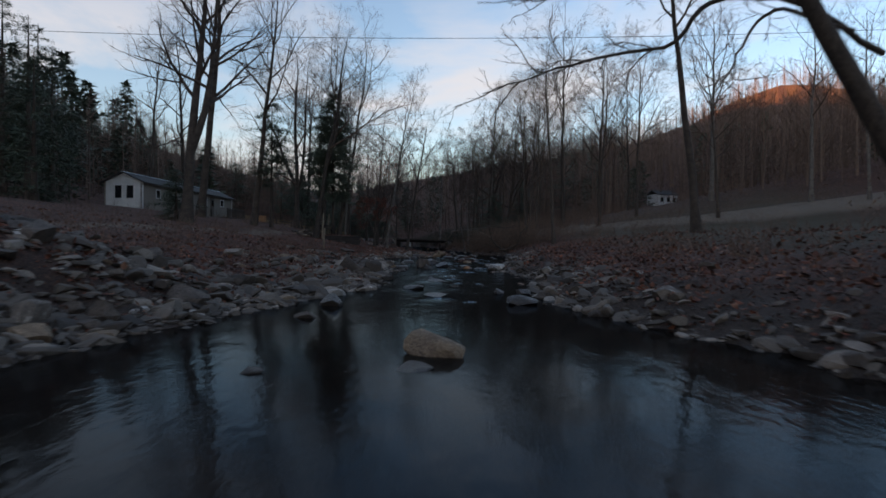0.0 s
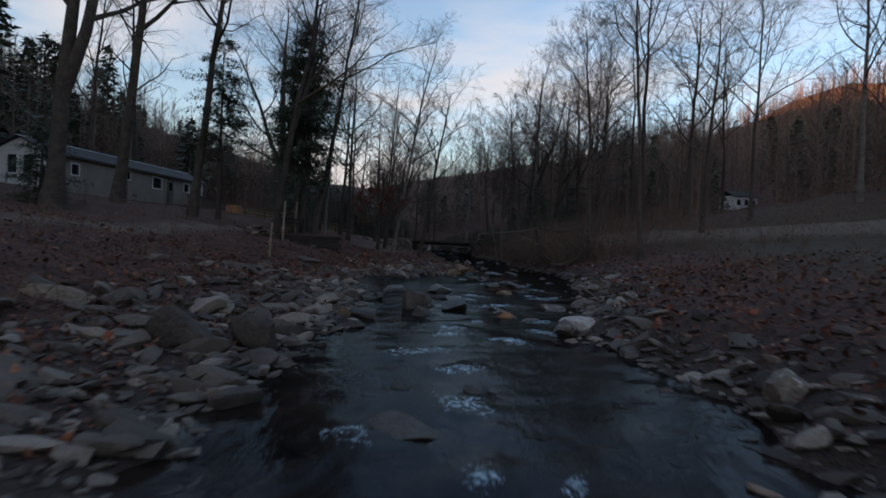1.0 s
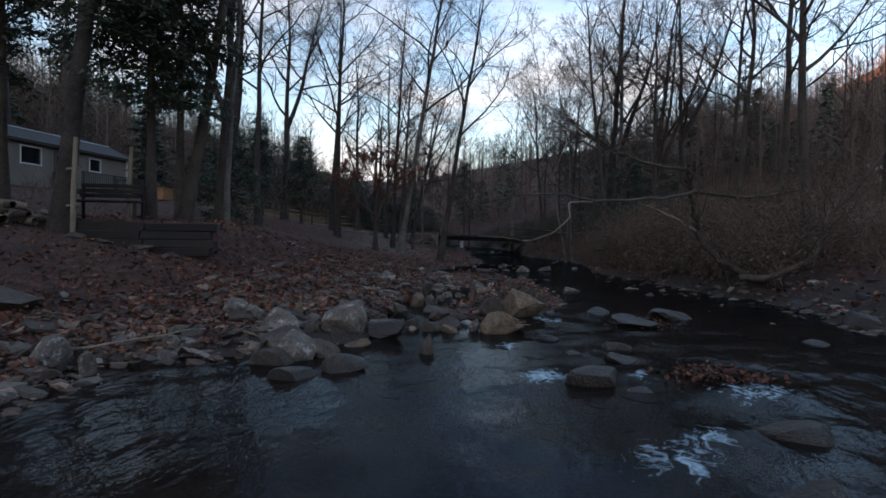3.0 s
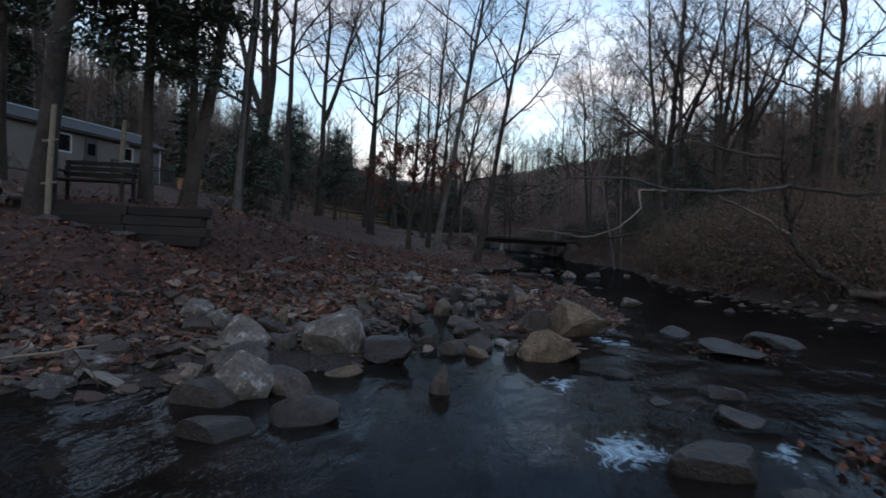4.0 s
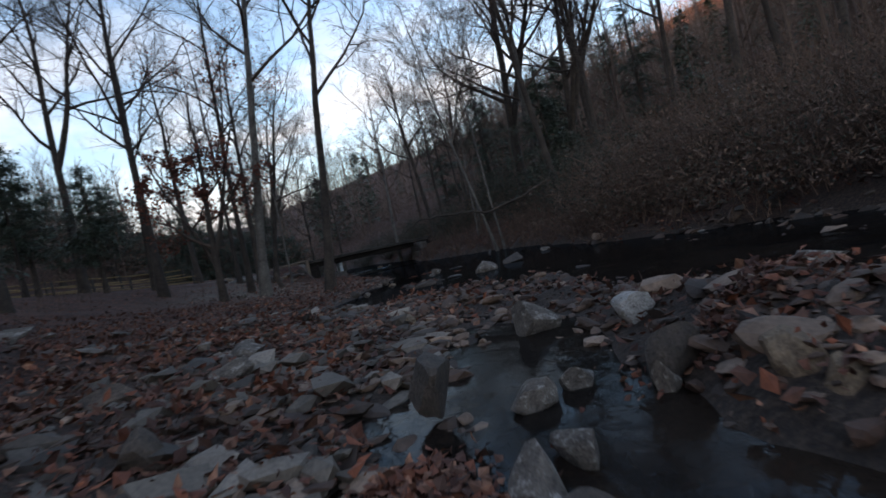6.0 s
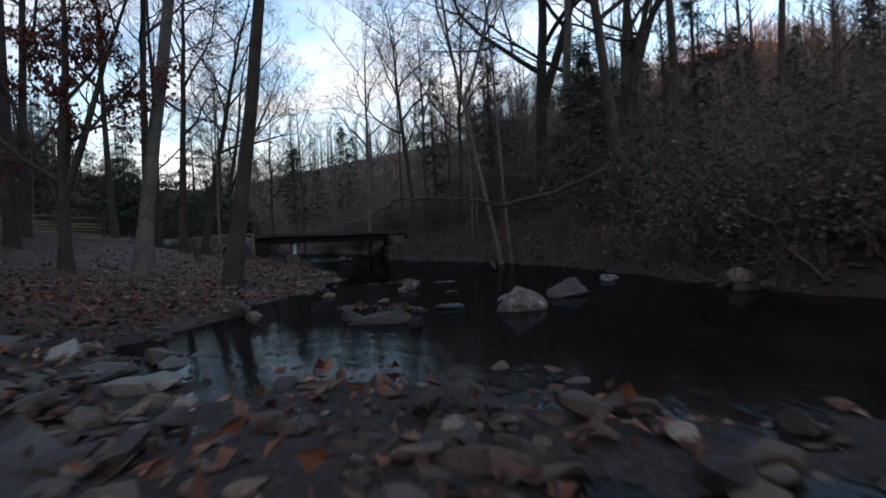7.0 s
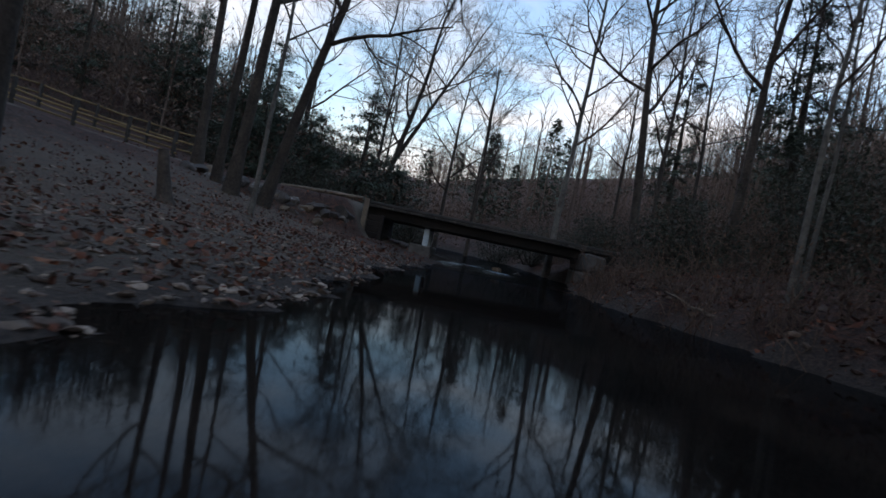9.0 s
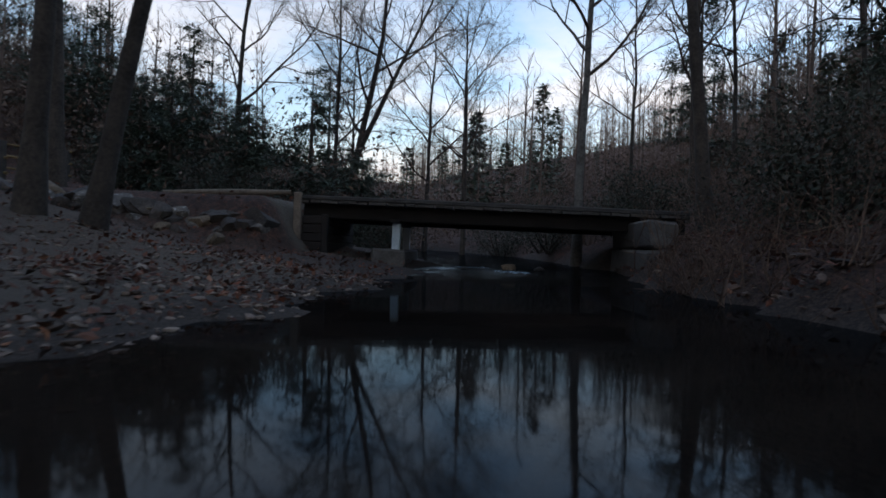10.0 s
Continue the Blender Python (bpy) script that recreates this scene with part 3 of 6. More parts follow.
def branch_out(tb, rng, start, way, length, r, depth, fine, rise=0.06, bend=0.14):
    """A limb with side branches, down to twigs."""
    n = 3 if depth == 1 else 3 + depth
    pts = sway(rng, start, way, length, n, bend, rise)
    radii = r * (1 - 0.75 * np.linspace(0, 1, n + 1)) + 0.002
    tb.tube(pts, radii, 6 if depth >= 3 else (4 if depth == 2 else 3))
    if depth <= 0:
        return
    count = max(2, int(fine[depth] * (0.75 + 0.5 * rng.random())))
    ks = 0.2 + 0.78 * (np.arange(count) + rng.random(count)) / count
    if depth == 1:
        # the last twigs: slim blades, all at once
        f = np.minimum(ks, 0.99) * n
        i = f.astype(int)
        seg = pts[i + 1] - pts[i]
        d = unit(seg)
        side = unit(np.cross(d, rng.normal(0, 1, (count, 3))))
        w = unit(d * rng.uniform(0.5, 0.9, (count, 1)) + side * rng.uniform(0.5, 1.0, (count, 1)) + (0, 0, rise))
        ln = length * rng.uniform(0.4, 0.75, count) * (1.15 - 0.5 * ks)
        tb.blades(pts[i] + seg * (f - i)[:, None], w, unit(np.cross(w, rng.normal(0, 1, (count, 3)))), ln, np.full(count, max(0.0045, r * 0.3)))
        return
    for k in ks:
        p, d = along_line(pts, min(k, 0.99))
        side = unit(np.cross(d, rng.normal(0, 1, 3)))
        w = unit(d * (0.55 + 0.3 * rng.random()) + side * (0.6 + 0.4 * rng.random()))
        branch_out(tb, rng, p, w, length * (0.42 + 0.22 * rng.random()) * (1.1 - 0.45 * k), max(0.006, r * 0.5 * (1.05 - 0.6 * k)), depth - 1, fine, rise, bend * 1.15)


TREE_GROUP = "bare trees along the creek"


def bare_tree(x, y, h, r, lean=(0.0, 0.0), seed=1, limbs=11, low=0.35, pale=False, depth=3, fine=(0, 7, 6, 6), forks=0, spread=1.0, label="", curve=0.0, leaves=0, sink=0.12):
    """A leafless tree: trunk, forks if any, and a crown of limbs down to the twigs."""
    rng = np.random.default_rng(seed)
    tree = empty("bare_tree", x, y, gz(x, y) - sink, label or "tall leafless tree with grey-brown bark on the leafy bank", "tree", TREE_GROUP)
    trunk, crown = Tubes(), Tubes()
    n = 12
    s = np.linspace(0, 1, n)
    wob = np.cumsum(rng.normal(0, 0.075 * h / n, (n, 2)), axis=0)
    base = np.stack([lean[0] * s + curve * s * s * h + wob[:, 0] * s, lean[1] * s + wob[:, 1] * s, h * s], -1)
    radii = 0.86 * r * ((1 - s) ** 0.8 * 0.85 + 0.08) * (1 + 0.5 * np.exp(-s * h / 0.35))
    trunk.tube(base, radii, 10)
    stems = [(base, radii, low)]
    for i in range(forks):
        k = low * (0.6 + 0.4 * rng.random())
        p, d = along_line(base, k)
        az = rng.random() * 6.28 if forks > 1 else 0.0
        az += i * 2.4
        w = unit((math.cos(az) * 0.42, math.sin(az) * 0.42, 1.0))
        rr = r * (0.62 - 0.1 * i)
        pts = sway(rng, p, w, h * (0.92 - k), 9, 0.05, 0.05)
        fr = rr * (1 - 0.86 * np.linspace(0, 1, 10))
        trunk.tube(pts, fr, 8)
        stems.append((pts, fr, 0.25))
    for pts, rad, start in stems:
        total = max(4, int(limbs / (1 + 0.5 * forks)))
        turn = rng.random() * 6.28
        for i in range(total):
            k = start + (0.985 - start) * (i + 0.6 * rng.random()) / total
            p, d = along_line(pts, k)
            az = turn + i * 2.399
            up = 0.35 + 0.9 * k
            w = unit((math.cos(az), math.sin(az), up))
            rk = float(np.interp(k, np.linspace(0, 1, len(rad)), rad))
            ln = h * (0.30 - 0.15 * (k - start)) * (0.7 + 0.6 * rng.random()) * spread
            branch_out(crown, rng, p, w, ln, max(0.012, rk * 0.58), depth, fine)
    bark = M_BARK_PALE if pale else M_BARK
    part("trunk", trunk.mesh("trunk", bark), tree, "pale blotched trunk" if pale else "")
    part("crown", crown.mesh("crown", M_TWIG), tree, "bare limbs and twigs")
    if leaves:
        lv = Tubes()
        src = np.concatenate(crown.v)
        c = src[rng.integers(0, len(src), leaves)]
        c = c[c[:, 2] < h * 0.72] + rng.normal(0, 0.06, (int((c[:, 2] < h * 0.72).sum()), 3))
        m = len(c)
        a = unit(rng.normal(0, 1, (m, 3)) + (0, 0, -0.7))
        lv.blades(c, a, unit(np.cross(a, rng.normal(0, 1, (m, 3)))), rng.uniform(0.08, 0.15, m), rng.uniform(0.028, 0.05, m))
        part("leaves", lv.mesh("leaves", M_REDLEAF, False), tree, "clinging rust-red leaves")
    return tree


def evergreen(x, y, h, r, seed=1, width=0.32, low=0.12, ragged=0.5, whorls=24, label="", lean=(0.0, 0.0), thick=1.0):
    """A hemlock or pine: trunk, drooping limbs and sprays of needles."""
    rng = np.random.default_rng(seed)
    tree = empty("evergreen_tree", x, y, gz(x, y) - 0.12, label or "dark green hemlock with drooping ragged boughs", "tree", "evergreen trees")
    trunk, crown = Tubes(), Tubes()
    s = np.linspace(0, 1, 8)
    line = np.stack([lean[0] * s, lean[1] * s, h * s], -1)
    trunk.tube(line, r * ((1 - s) * 0.92 + 0.05) * (1 + 0.4 * np.exp(-s * h / 0.4)), 8)
    for i in range(whorls):
        k = low + (0.99 - low) * i / whorls
        puff = rng.uniform(0.65, 1.2)
        for j in range(4):
            if rng.random() < ragged * 0.6:
                continue
            az = rng.random() * 6.28
            ln = h * width * (1.02 - k) ** 0.62 * min(1.0, 0.55 + 1.6 * (k - low)) * (1 - ragged + 2 * ragged * rng.random()) * puff + 0.15
            p = np.array((lean[0] * k, lean[1] * k, h * min(0.985, k + rng.uniform(-0.5, 0.5) / whorls)))
            pts = sway(rng, p, (math.cos(az), math.sin(az), 0.16), ln, 5, 0.08, -0.07)
            crown.tube(pts, np.linspace(max(0.012, r * 0.16 * (1.1 - k)), 0.004, 6), 3)
            m = int((22 + 30 * ln) * thick * 1.8)
            kk = 0.15 + 0.85 * rng.random(m) ** 0.8
            f = kk * 5
            ii = np.minimum(f.astype(int), 4)
            c = pts[ii] + (pts[ii + 1] - pts[ii]) * (f - ii)[:, None] + rng.normal(0, 0.05 + 0.03 * ln, (m, 3))
            d = unit(pts[ii + 1] - pts[ii])
            side = unit(np.cross(d, (0, 0, 1.0))) * np.where(rng.random(m) < 0.5, 1, -1)[:, None]
            a = unit(d * 0.5 + side * 0.8 + rng.normal(0, 0.4, (m, 3)) + (0, 0, -0.2))
            size = rng.uniform(0.10, 0.34, m) * (0.5 + 0.3 * min(ln, 2.2)) * (1.15 - 0.6 * kk)
            crown.blades(c, a, unit(np.cross(a, (0, 0, 1.0) + rng.normal(0, 0.4, (m, 3)))), size, size * 0.17, True)
    part("trunk", trunk.mesh("trunk", M_BARK), tree)
    part("crown", crown.mesh("crown", M_NEEDLE, False), tree, "dark green needle sprays")
    return tree


def leafy_shrub(x, y, w, h, seed=1, count=3200, label=""):
    """An evergreen thicket: crooked stems and whorls of long dark leaves."""
    rng = np.random.default_rng(seed)
    bush = empty("evergreen_shrub", x, y, gz(x, y) - 0.1, label or "dense dark green evergreen thicket on the steep bank", "shrub", "evergreen thickets")
    crown, count = Tubes(), int(count * 2.6)
    tips = []
    for i in range(12):
        az, out = rng.random() * 6.28, rng.random() ** 0.6
        end = np.array((math.cos(az) * w * out, math.sin(az) * w * out, h * (1.05 - 0.55 * out * out) * rng.uniform(0.6, 1.0)))
        p0 = np.array((math.cos(az), math.sin(az), 0.0)) * 0.3 * rng.random()
        pts = p0 + (end - p0) * np.linspace(0, 1, 7)[:, None] + np.cumsum(rng.normal(0, 0.05 * w, (7, 3)), 0) * np.linspace(0, 1, 7)[:, None]
        stem = Tubes()
        stem.tube(pts, np.linspace(0.05, 0.01, 7), 4)
        part("stem", stem.mesh("stem", M_TWIG), bush)
        tips.append(pts[2:])
    tips = np.concatenate(tips)
    c = tips[rng.integers(0, len(tips), count)] + rng.normal(0, 1, (count, 3)) * np.array((w * 0.2, w * 0.2, h * 0.13))
    c[:, 2] = np.abs(c[:, 2])
    a = unit(rng.normal(0, 1, (count, 3)) + (0, 0, 0.1))
    size = rng.uniform(0.045, 0.125, count)
    crown.blades(c, a, unit(np.cross(a, rng.normal(0, 1, (count, 3)))), size, size * 0.24, True)
    part("crown", crown.mesh("crown", M_BROAD, False), bush, "dark glossy leaves")
    return bush


# ---- trees that stand out ----
OPEN = (0, 9, 7, 7)
bare_tree(12.5, 25.3, 15, 0.25, (-1.6, 0), 3, 9, 0.62, label="straight dark leafless tree at the meadow's edge")
# the near tree on the right bank, whose limb leans over the water
bare_tree(8.6, 5.6, 10, 0.22, (-5.2, 0.6), 5, 10, 0.42, fine=(0, 9, 7, 7), spread=1.15, label="dark leafless tree leaning far over the creek")
bare_tree(-19.5, 43.9, 22, 0.40, (2.4, 0), 7, 12, 0.42, spread=1.15, label="massive leafless tree beside the house")
bare_tree(-16.6, 35.5, 19, 0.44, (2.0, 0), 8, 12, 0.40, forks=1, spread=1.15, label="massive leafless tree beside the house")
bare_tree(-15.2, 44.0, 19, 0.30, (2.2, 0), 9, 11, 0.45, spread=1.1)
bare_tree(-27.5, 58.0, 19, 0.28, (-1.5, 0), 11, 12, 0.35)
bare_tree(-30.5, 56.0, 17, 0.25, (1.0, 0), 12, 11, 0.35)
bare_tree(-6.9, 60.7, 17, 0.20, (2.0, 0.2), 13, 12, 0.42, pale=True, fine=OPEN, label="tall pale-barked leafless tree leaning over the bank")
bare_tree(-8.0, 59.8, 7.4, 0.15, (0.3, 0), 14, 10, 0.24, forks=3, spread=0.85, leaves=7000, label="small many-stemmed tree holding rust-red leaves")
bare_tree(-11.7, 64.6, 17, 0.22, (0.2, 0), 15, 12, 0.35, fine=OPEN)
bare_tree(-18.6, 72.3, 19, 0.30, (0.2, 0), 16, 12, 0.4, forks=1, fine=OPEN)
bare_tree(-16.9, 61.6, 19, 0.36, (0.4, 0), 17, 13, 0.25, forks=3, fine=OPEN, label="leafless tree forked low into several upright stems")
bare_tree(-8.2, 45.7, 13, 0.10, (0.4, 0), 18, 9, 0.5, pale=True)
bare_tree(-11.2, 50.4, 17, 0.17, (1.1, 0), 19, 10, 0.45)
bare_tree(-8.35, 44.0, 15, 0.18, (2.6, 0.3), 20, 9, 0.5, label="dark leafless tree leaning beside the wooden posts")
bare_tree(-9.55, 41.55, 15, 0.24, (2.2, 0), 22, 8, 0.42, forks=1, label="thick grey leafless tree behind the garden bench")
bare_tree(-13.5, 68.5, 16, 0.20, (0.6, 0), 23, 11, 0.35)
bare_tree(-14.8, 78.5, 16, 0.22, (-0.4, 0), 24, 12, 0.35)
bare_tree(-13.2, 57.5, 16, 0.2, (-0.5, 0.4), 25, 11, 0.4)
# right side, on the slope
bare_tree(4.4, 68.0, 16, 0.30, (0.3, 0), 31, 13, 0.3, forks=1, fine=OPEN, spread=1.2)
bare_tree(6.4, 66.0, 14, 0.24, (1.4, 0), 32, 13, 0.22, forks=2, fine=OPEN, spread=1.3, label="broad many-stemmed leafless tree on the slope")
bare_tree(9.2, 70.0, 16, 0.24, (-0.6, 0), 33, 12, 0.3, forks=1, fine=OPEN)
bare_tree(3.4, 58.5, 12, 0.16, (-1.6, 0), 34, 11, 0.35, fine=OPEN)
bare_tree(10.3, 49.8, 17, 0.20, (-0.3, 0), 35, 11, 0.55)
bare_tree(8.2, 40.8, 14, 0.15, (-0.7, 0), 29, 9, 0.6)
bare_tree(14.5, 55.0, 15, 0.22, (0.4, 0), 36, 12, 0.35)
bare_tree(8.2, 52.0, 13, 0.15, (0.5, 0), 37, 11, 0.35)
for i, (tx, ty, th, tl) in enumerate(((6.8, 46.6, 13, -0.6), (7.9, 55.4, 14, 0.4), (11.8, 58.8, 15, -0.5), (12.6, 46.0, 13, 0.5), (16.8, 50.2, 15, 0.3), (18.9, 60.5, 15, -0.4), (9.6, 62.4, 14, 0.7), (21.5, 44.5, 13, -0.3))):
    bare_tree(tx, ty, th, 0.15, (tl, 0), 340 + i, 12, 0.34, fine=OPEN, spread=1.15)
bare_tree(24.0, 52.0, 17, 0.24, (0.2, 0), 38, 12, 0.45, pale=True, label="slim pale-barked leafless tree behind the meadow")
bare_tree(30.0, 47.0, 15, 0.20, (0.2, 0), 39, 10, 0.45, pale=True, label="slim pale-barked leafless tree behind the meadow")
bare_tree(34.0, 46.0, 15, 0.18, (-0.3, 0), 40, 10, 0.45, pale=True, label="slim pale-barked leafless tree behind the meadow")
bare_tree(-4.4, 58.1, 13, 0.18, (2.3, 0.1), 41, 10, 0.45)
bare_tree(-8.6, 65.8, 15, 0.16, (0.6, 0), 42, 10, 0.4, leaves=2600)
bare_tree(-9.2, 73.7, 12, 0.19, (2.2, 0.4), 43, 11, 0.38, curve=0.06, fine=OPEN, spread=1.25, label="dark crooked leafless tree leaning toward the bridge")
bare_tree(-9.9, 73.3, 14, 0.20, (0.5, 0), 44, 10, 0.35)
bare_tree(-11.4, 74.8, 15, 0.16, (0.4, 0), 45, 10, 0.4)
bare_tree(-7.8, 70.9, 9, 0.07, (0.3, 0), 46, 8, 0.4, pale=True)
bare_tree(1.75, 63.1, 12, 0.08, (-1.9, 0), 47, 10, 0.45, pale=True, forks=1, fine=OPEN, label="twin pale-barked leafless trees at the pool's edge")
bare_tree(2.05, 63.3, 12, 0.06, (-0.9, 0.2), 48, 9, 0.45, pale=True, curve=0.05, label="twin pale-barked leafless trees at the pool's edge")
bare_tree(2.0, 69.5, 7, 0.07, (0.1, 0), 49, 8, 0.45, pale=True)
bare_tree(2.15, 69.6, 6, 0.05, (0.2, 0), 50, 7, 0.45, pale=True)
bare_tree(0.6, 79.8, 13, 0.20, (-0.9, 0), 51, 12, 0.38, fine=OPEN, spread=1.2)
bare_tree(2.6, 76.5, 12, 0.17, (0.6, 0), 52, 11, 0.4, fine=OPEN)
bare_tree(-2.1, 82.6, 14, 0.16, (0.2, 0), 53, 12, 0.35, pale=True, fine=OPEN, label="slim pale leafless tree behind the bridge")
bare_tree(4.6, 65.2, 14, 0.22, (0.0, 0), 54, 9, 0.5, pale=True)
bare_tree(5.8, 60.8, 12, 0.15, (-0.3, 0), 55, 10, 0.45)
bare_tree(-13.6, 93.5, 16, 0.26, (3.2, 0), 56, 13, 0.32, forks=1, fine=OPEN, spread=1.2, label="broad leafless tree leaning behind the bridge")
bare_tree(-10.4, 98.5, 14, 0.18, (0.2, 0), 57, 12, 0.3, fine=OPEN)
bare_tree(-7.0, 92.0, 12, 0.14, (0.4, 0), 58, 11, 0.3)
bare_tree(2.2, 90.0, 14, 0.17, (-0.3, 0), 59, 12, 0.3)
bare_tree(-16.5, 89.0, 15, 0.18, (0.3, 0), 60, 12, 0.3)
for i, (tx, ty, th, tl) in enumerate(((-12.6, 90.5, 13, 0.4), (-8.6, 101.0, 14, -0.3), (4.4, 93.0, 13, -0.6), (0.8, 100.0, 14, 0.3), (7.2, 88.0, 13, -0.8), (-15.2, 99.0, 13, 0.5))):
    bare_tree(tx, ty, th, 0.14, (tl, 0), 360 + i, 12, 0.3, fine=OPEN, spread=1.1)

evergreen(-8.6, 43.1, 11.4, 0.12, 71, 0.30, 0.25, 0.30, 56, thick=1.15)
evergreen(-10.3, 46.8, 10.4, 0.15, 72, 0.26, 0.36, 0.38, 40, thick=0.8)
evergreen(-13.9, 44.4, 10.6, 0.15, 70, 0.32, 0.34, 0.42, 38, thick=0.9)
evergreen(-12.15, 52.75, 4.4, 0.14, 69, 0.50, 0.02, 0.28, label="broad dark evergreen with boughs to the ground")
evergreen(-17.5, 36.0, 3.6, 0.12, 64, 0.40, 0.02, 0.35, label="low dark evergreen at the yard's edge")
evergreen(-17.4, 65.5, 6.8, 0.13, 92, 0.34, 0.28, 0.45, 30, thick=0.8)
evergreen(-15.2, 67.5, 6.0, 0.12, 93, 0.36, 0.25, 0.45, 28, thick=0.8)
evergreen(-19.8, 70.5, 6.6, 0.14, 94, 0.36, 0.28, 0.45, 30, thick=0.8)
evergreen(-30.0, 41.5, 12.0, 0.26, 74, 0.34, 0.05, thick=0.6)
evergreen(-36.0, 48.0, 15.0, 0.3, 75, 0.30, 0.06)
evergreen(-28.8, 37.5, 13.0, 0.28, 61, 0.32, 0.03, 0.4, thick=0.6)
evergreen(-31.5, 38.5, 15.0, 0.3, 62, 0.32, 0.03, 0.4, thick=0.6)
evergreen(-26.5, 35.0, 10.0, 0.24, 63, 0.36, 0.02, 0.4, thick=0.6)
evergreen(-23.4, 86.5, 7.6, 0.24, 65, 0.38, 0.25, 0.5, 20, thick=0.7)
evergreen(-25.6, 83.5, 7.0, 0.18, 68, 0.36, 0.2, 0.5, 20, thick=0.7)
evergreen(-15.8, 84.0, 4.6, 0.14, 78, 0.38, 0.03)
evergreen(-17.9, 88.0, 7.8, 0.17, 95, 0.30, 0.3, 0.45, 30, thick=0.7)
evergreen(-12.0, 87.0, 6.6, 0.16, 80, 0.38, 0.03)
evergreen(-10.7, 117.0, 10.5, 0.24, 81, 0.26, 0.05, label="dark pine standing alone against the sky")
evergreen(5.6, 82.5, 10.5, 0.2, 82, 0.24, 0.15, 0.45)
evergreen(9.0, 78.0, 9.0, 0.2, 83, 0.28, 0.12)
evergreen(5.0, 64.4, 5.6, 0.14, 84, 0.34, 0.08, 0.45)
evergreen(14.0, 74.0, 10.0, 0.2, 87, 0.26, 0.12)
evergreen(-17.0, 100.0, 11.0, 0.2, 88, 0.28, 0.05)
evergreen(3.5, 96.0, 11.0, 0.2, 89, 0.28, 0.08)
# the close row of dark trees behind the rail fence
for i, (ex, ey, eh) in enumerate(((-24.4, 90.0, 7.4), (-20.4, 92.5, 6.0), (-33.5, 86.0, 7.5))):
    evergreen(ex, ey, eh, 0.17, 301 + i, 0.40, 0.02, 0.35, 32, label="dense dark evergreen behind the rail fence")

for i, (ex, ey, eh) in enumerate(((-13.2, 84.6, 7.4), (-15.4, 88.2, 8.6), (-17.2, 84.2, 7.0), (-10.6, 88.8, 6.8), (-12.4, 92.5, 8.4), (-14.6, 96.5, 9.0), (-19.2, 92.5, 9.6), (-21.5, 90.0, 9.2))):
    evergreen(ex, ey, eh * 0.6, 0.12, 331 + i, 0.42, 0.02, 0.4, 22, label="dense dark evergreen in the woods beyond the bridge")

leafy_shrub(3.6, 72.6, 1.8, 2.4, 91)
leafy_shrub(1.6, 76.0, 1.5, 2.0, 92, 2600)
leafy_shrub(5.0, 76.5, 2.0, 2.8, 93)
leafy_shrub(4.6, 68.5, 1.6, 2.2, 94, 2600)
leafy_shrub(5.4, 62.8, 1.9, 2.6, 95)
leafy_shrub(4.8, 57.8, 1.8, 2.4, 96)
leafy_shrub(-3.0, 86.5, 1.5, 2.2, 104, 1800, "dark green thicket beyond the bridge")
leafy_shrub(-8.8, 87.5, 1.5, 1.9, 105, 1800, "dark green thicket beyond the bridge")
leafy_shrub(-5.2, 92.0, 1.7, 2.2, 106, 1800, "dark green thicket beyond the bridge")
leafy_shrub(-0.4, 83.0, 1.4, 1.8, 100, 2200)
leafy_shrub(7.4, 71.5, 2.0, 2.6, 101)
leafy_shrub(-12.5, 82.5, 1.6, 2.0, 102, 2200)
leafy_shrub(-17.5, 83.5, 1.6, 2.0, 103, 2200)

# ---- woods on the slopes ----
def low_tree(rng, h, r, n=20, m=95):
    """A cheap leafless tree for the woods: arrays of vertices and triangles."""
    tb = Tubes()
    s = np.linspace(0, 1, 5)
    line = np.stack([rng.normal(0, 0.03 * h) * s, rng.normal(0, 0.03 * h) * s, h * s], -1)
    tb.tube(line, r * (1 - 0.9 * s), 4)
    k = 0.18 + 0.8 * (np.arange(n) + rng.random(n)) / n
    p = np.stack([np.interp(k, s, line[:, j]) for j in range(3)], -1)
    az = np.arange(n) * 2.4 + rng.random(n)
    w = unit(np.stack([np.cos(az), np.sin(az), 0.5 + 1.0 * k], -1))
    ln = h * 0.30 * (1.2 - 0.75 * k) * rng.uniform(0.6, 1.2, n)
    tb.blades(p, w, unit(np.cross(w, rng.normal(0, 1, (n, 3)))), ln, np.full(n, r * 0.28), True)
    i = rng.integers(0, n, m)
    q = p[i] + w[i] * (ln[i] * rng.uniform(0.2, 0.95, m))[:, None]
    ww = unit(w[i] + rng.normal(0, 0.55, (m, 3)) + (0, 0, 0.2))
    tb.blades(q, ww, unit(np.cross(ww, rng.normal(0, 1, (m, 3)))), ln[i] * rng.uniform(0.35, 0.7, m), np.full(m, r * 0.13), True)
    return np.concatenate(tb.v), np.concatenate(tb.f)


rng = np.random.default_rng(400)
KINDS = [low_tree(rng, 1.0, 0.0115) for _ in range(9)]
FAR_KINDS = [low_tree(rng, 1.0, 0.011, 14, 56) for _ in range(9)]


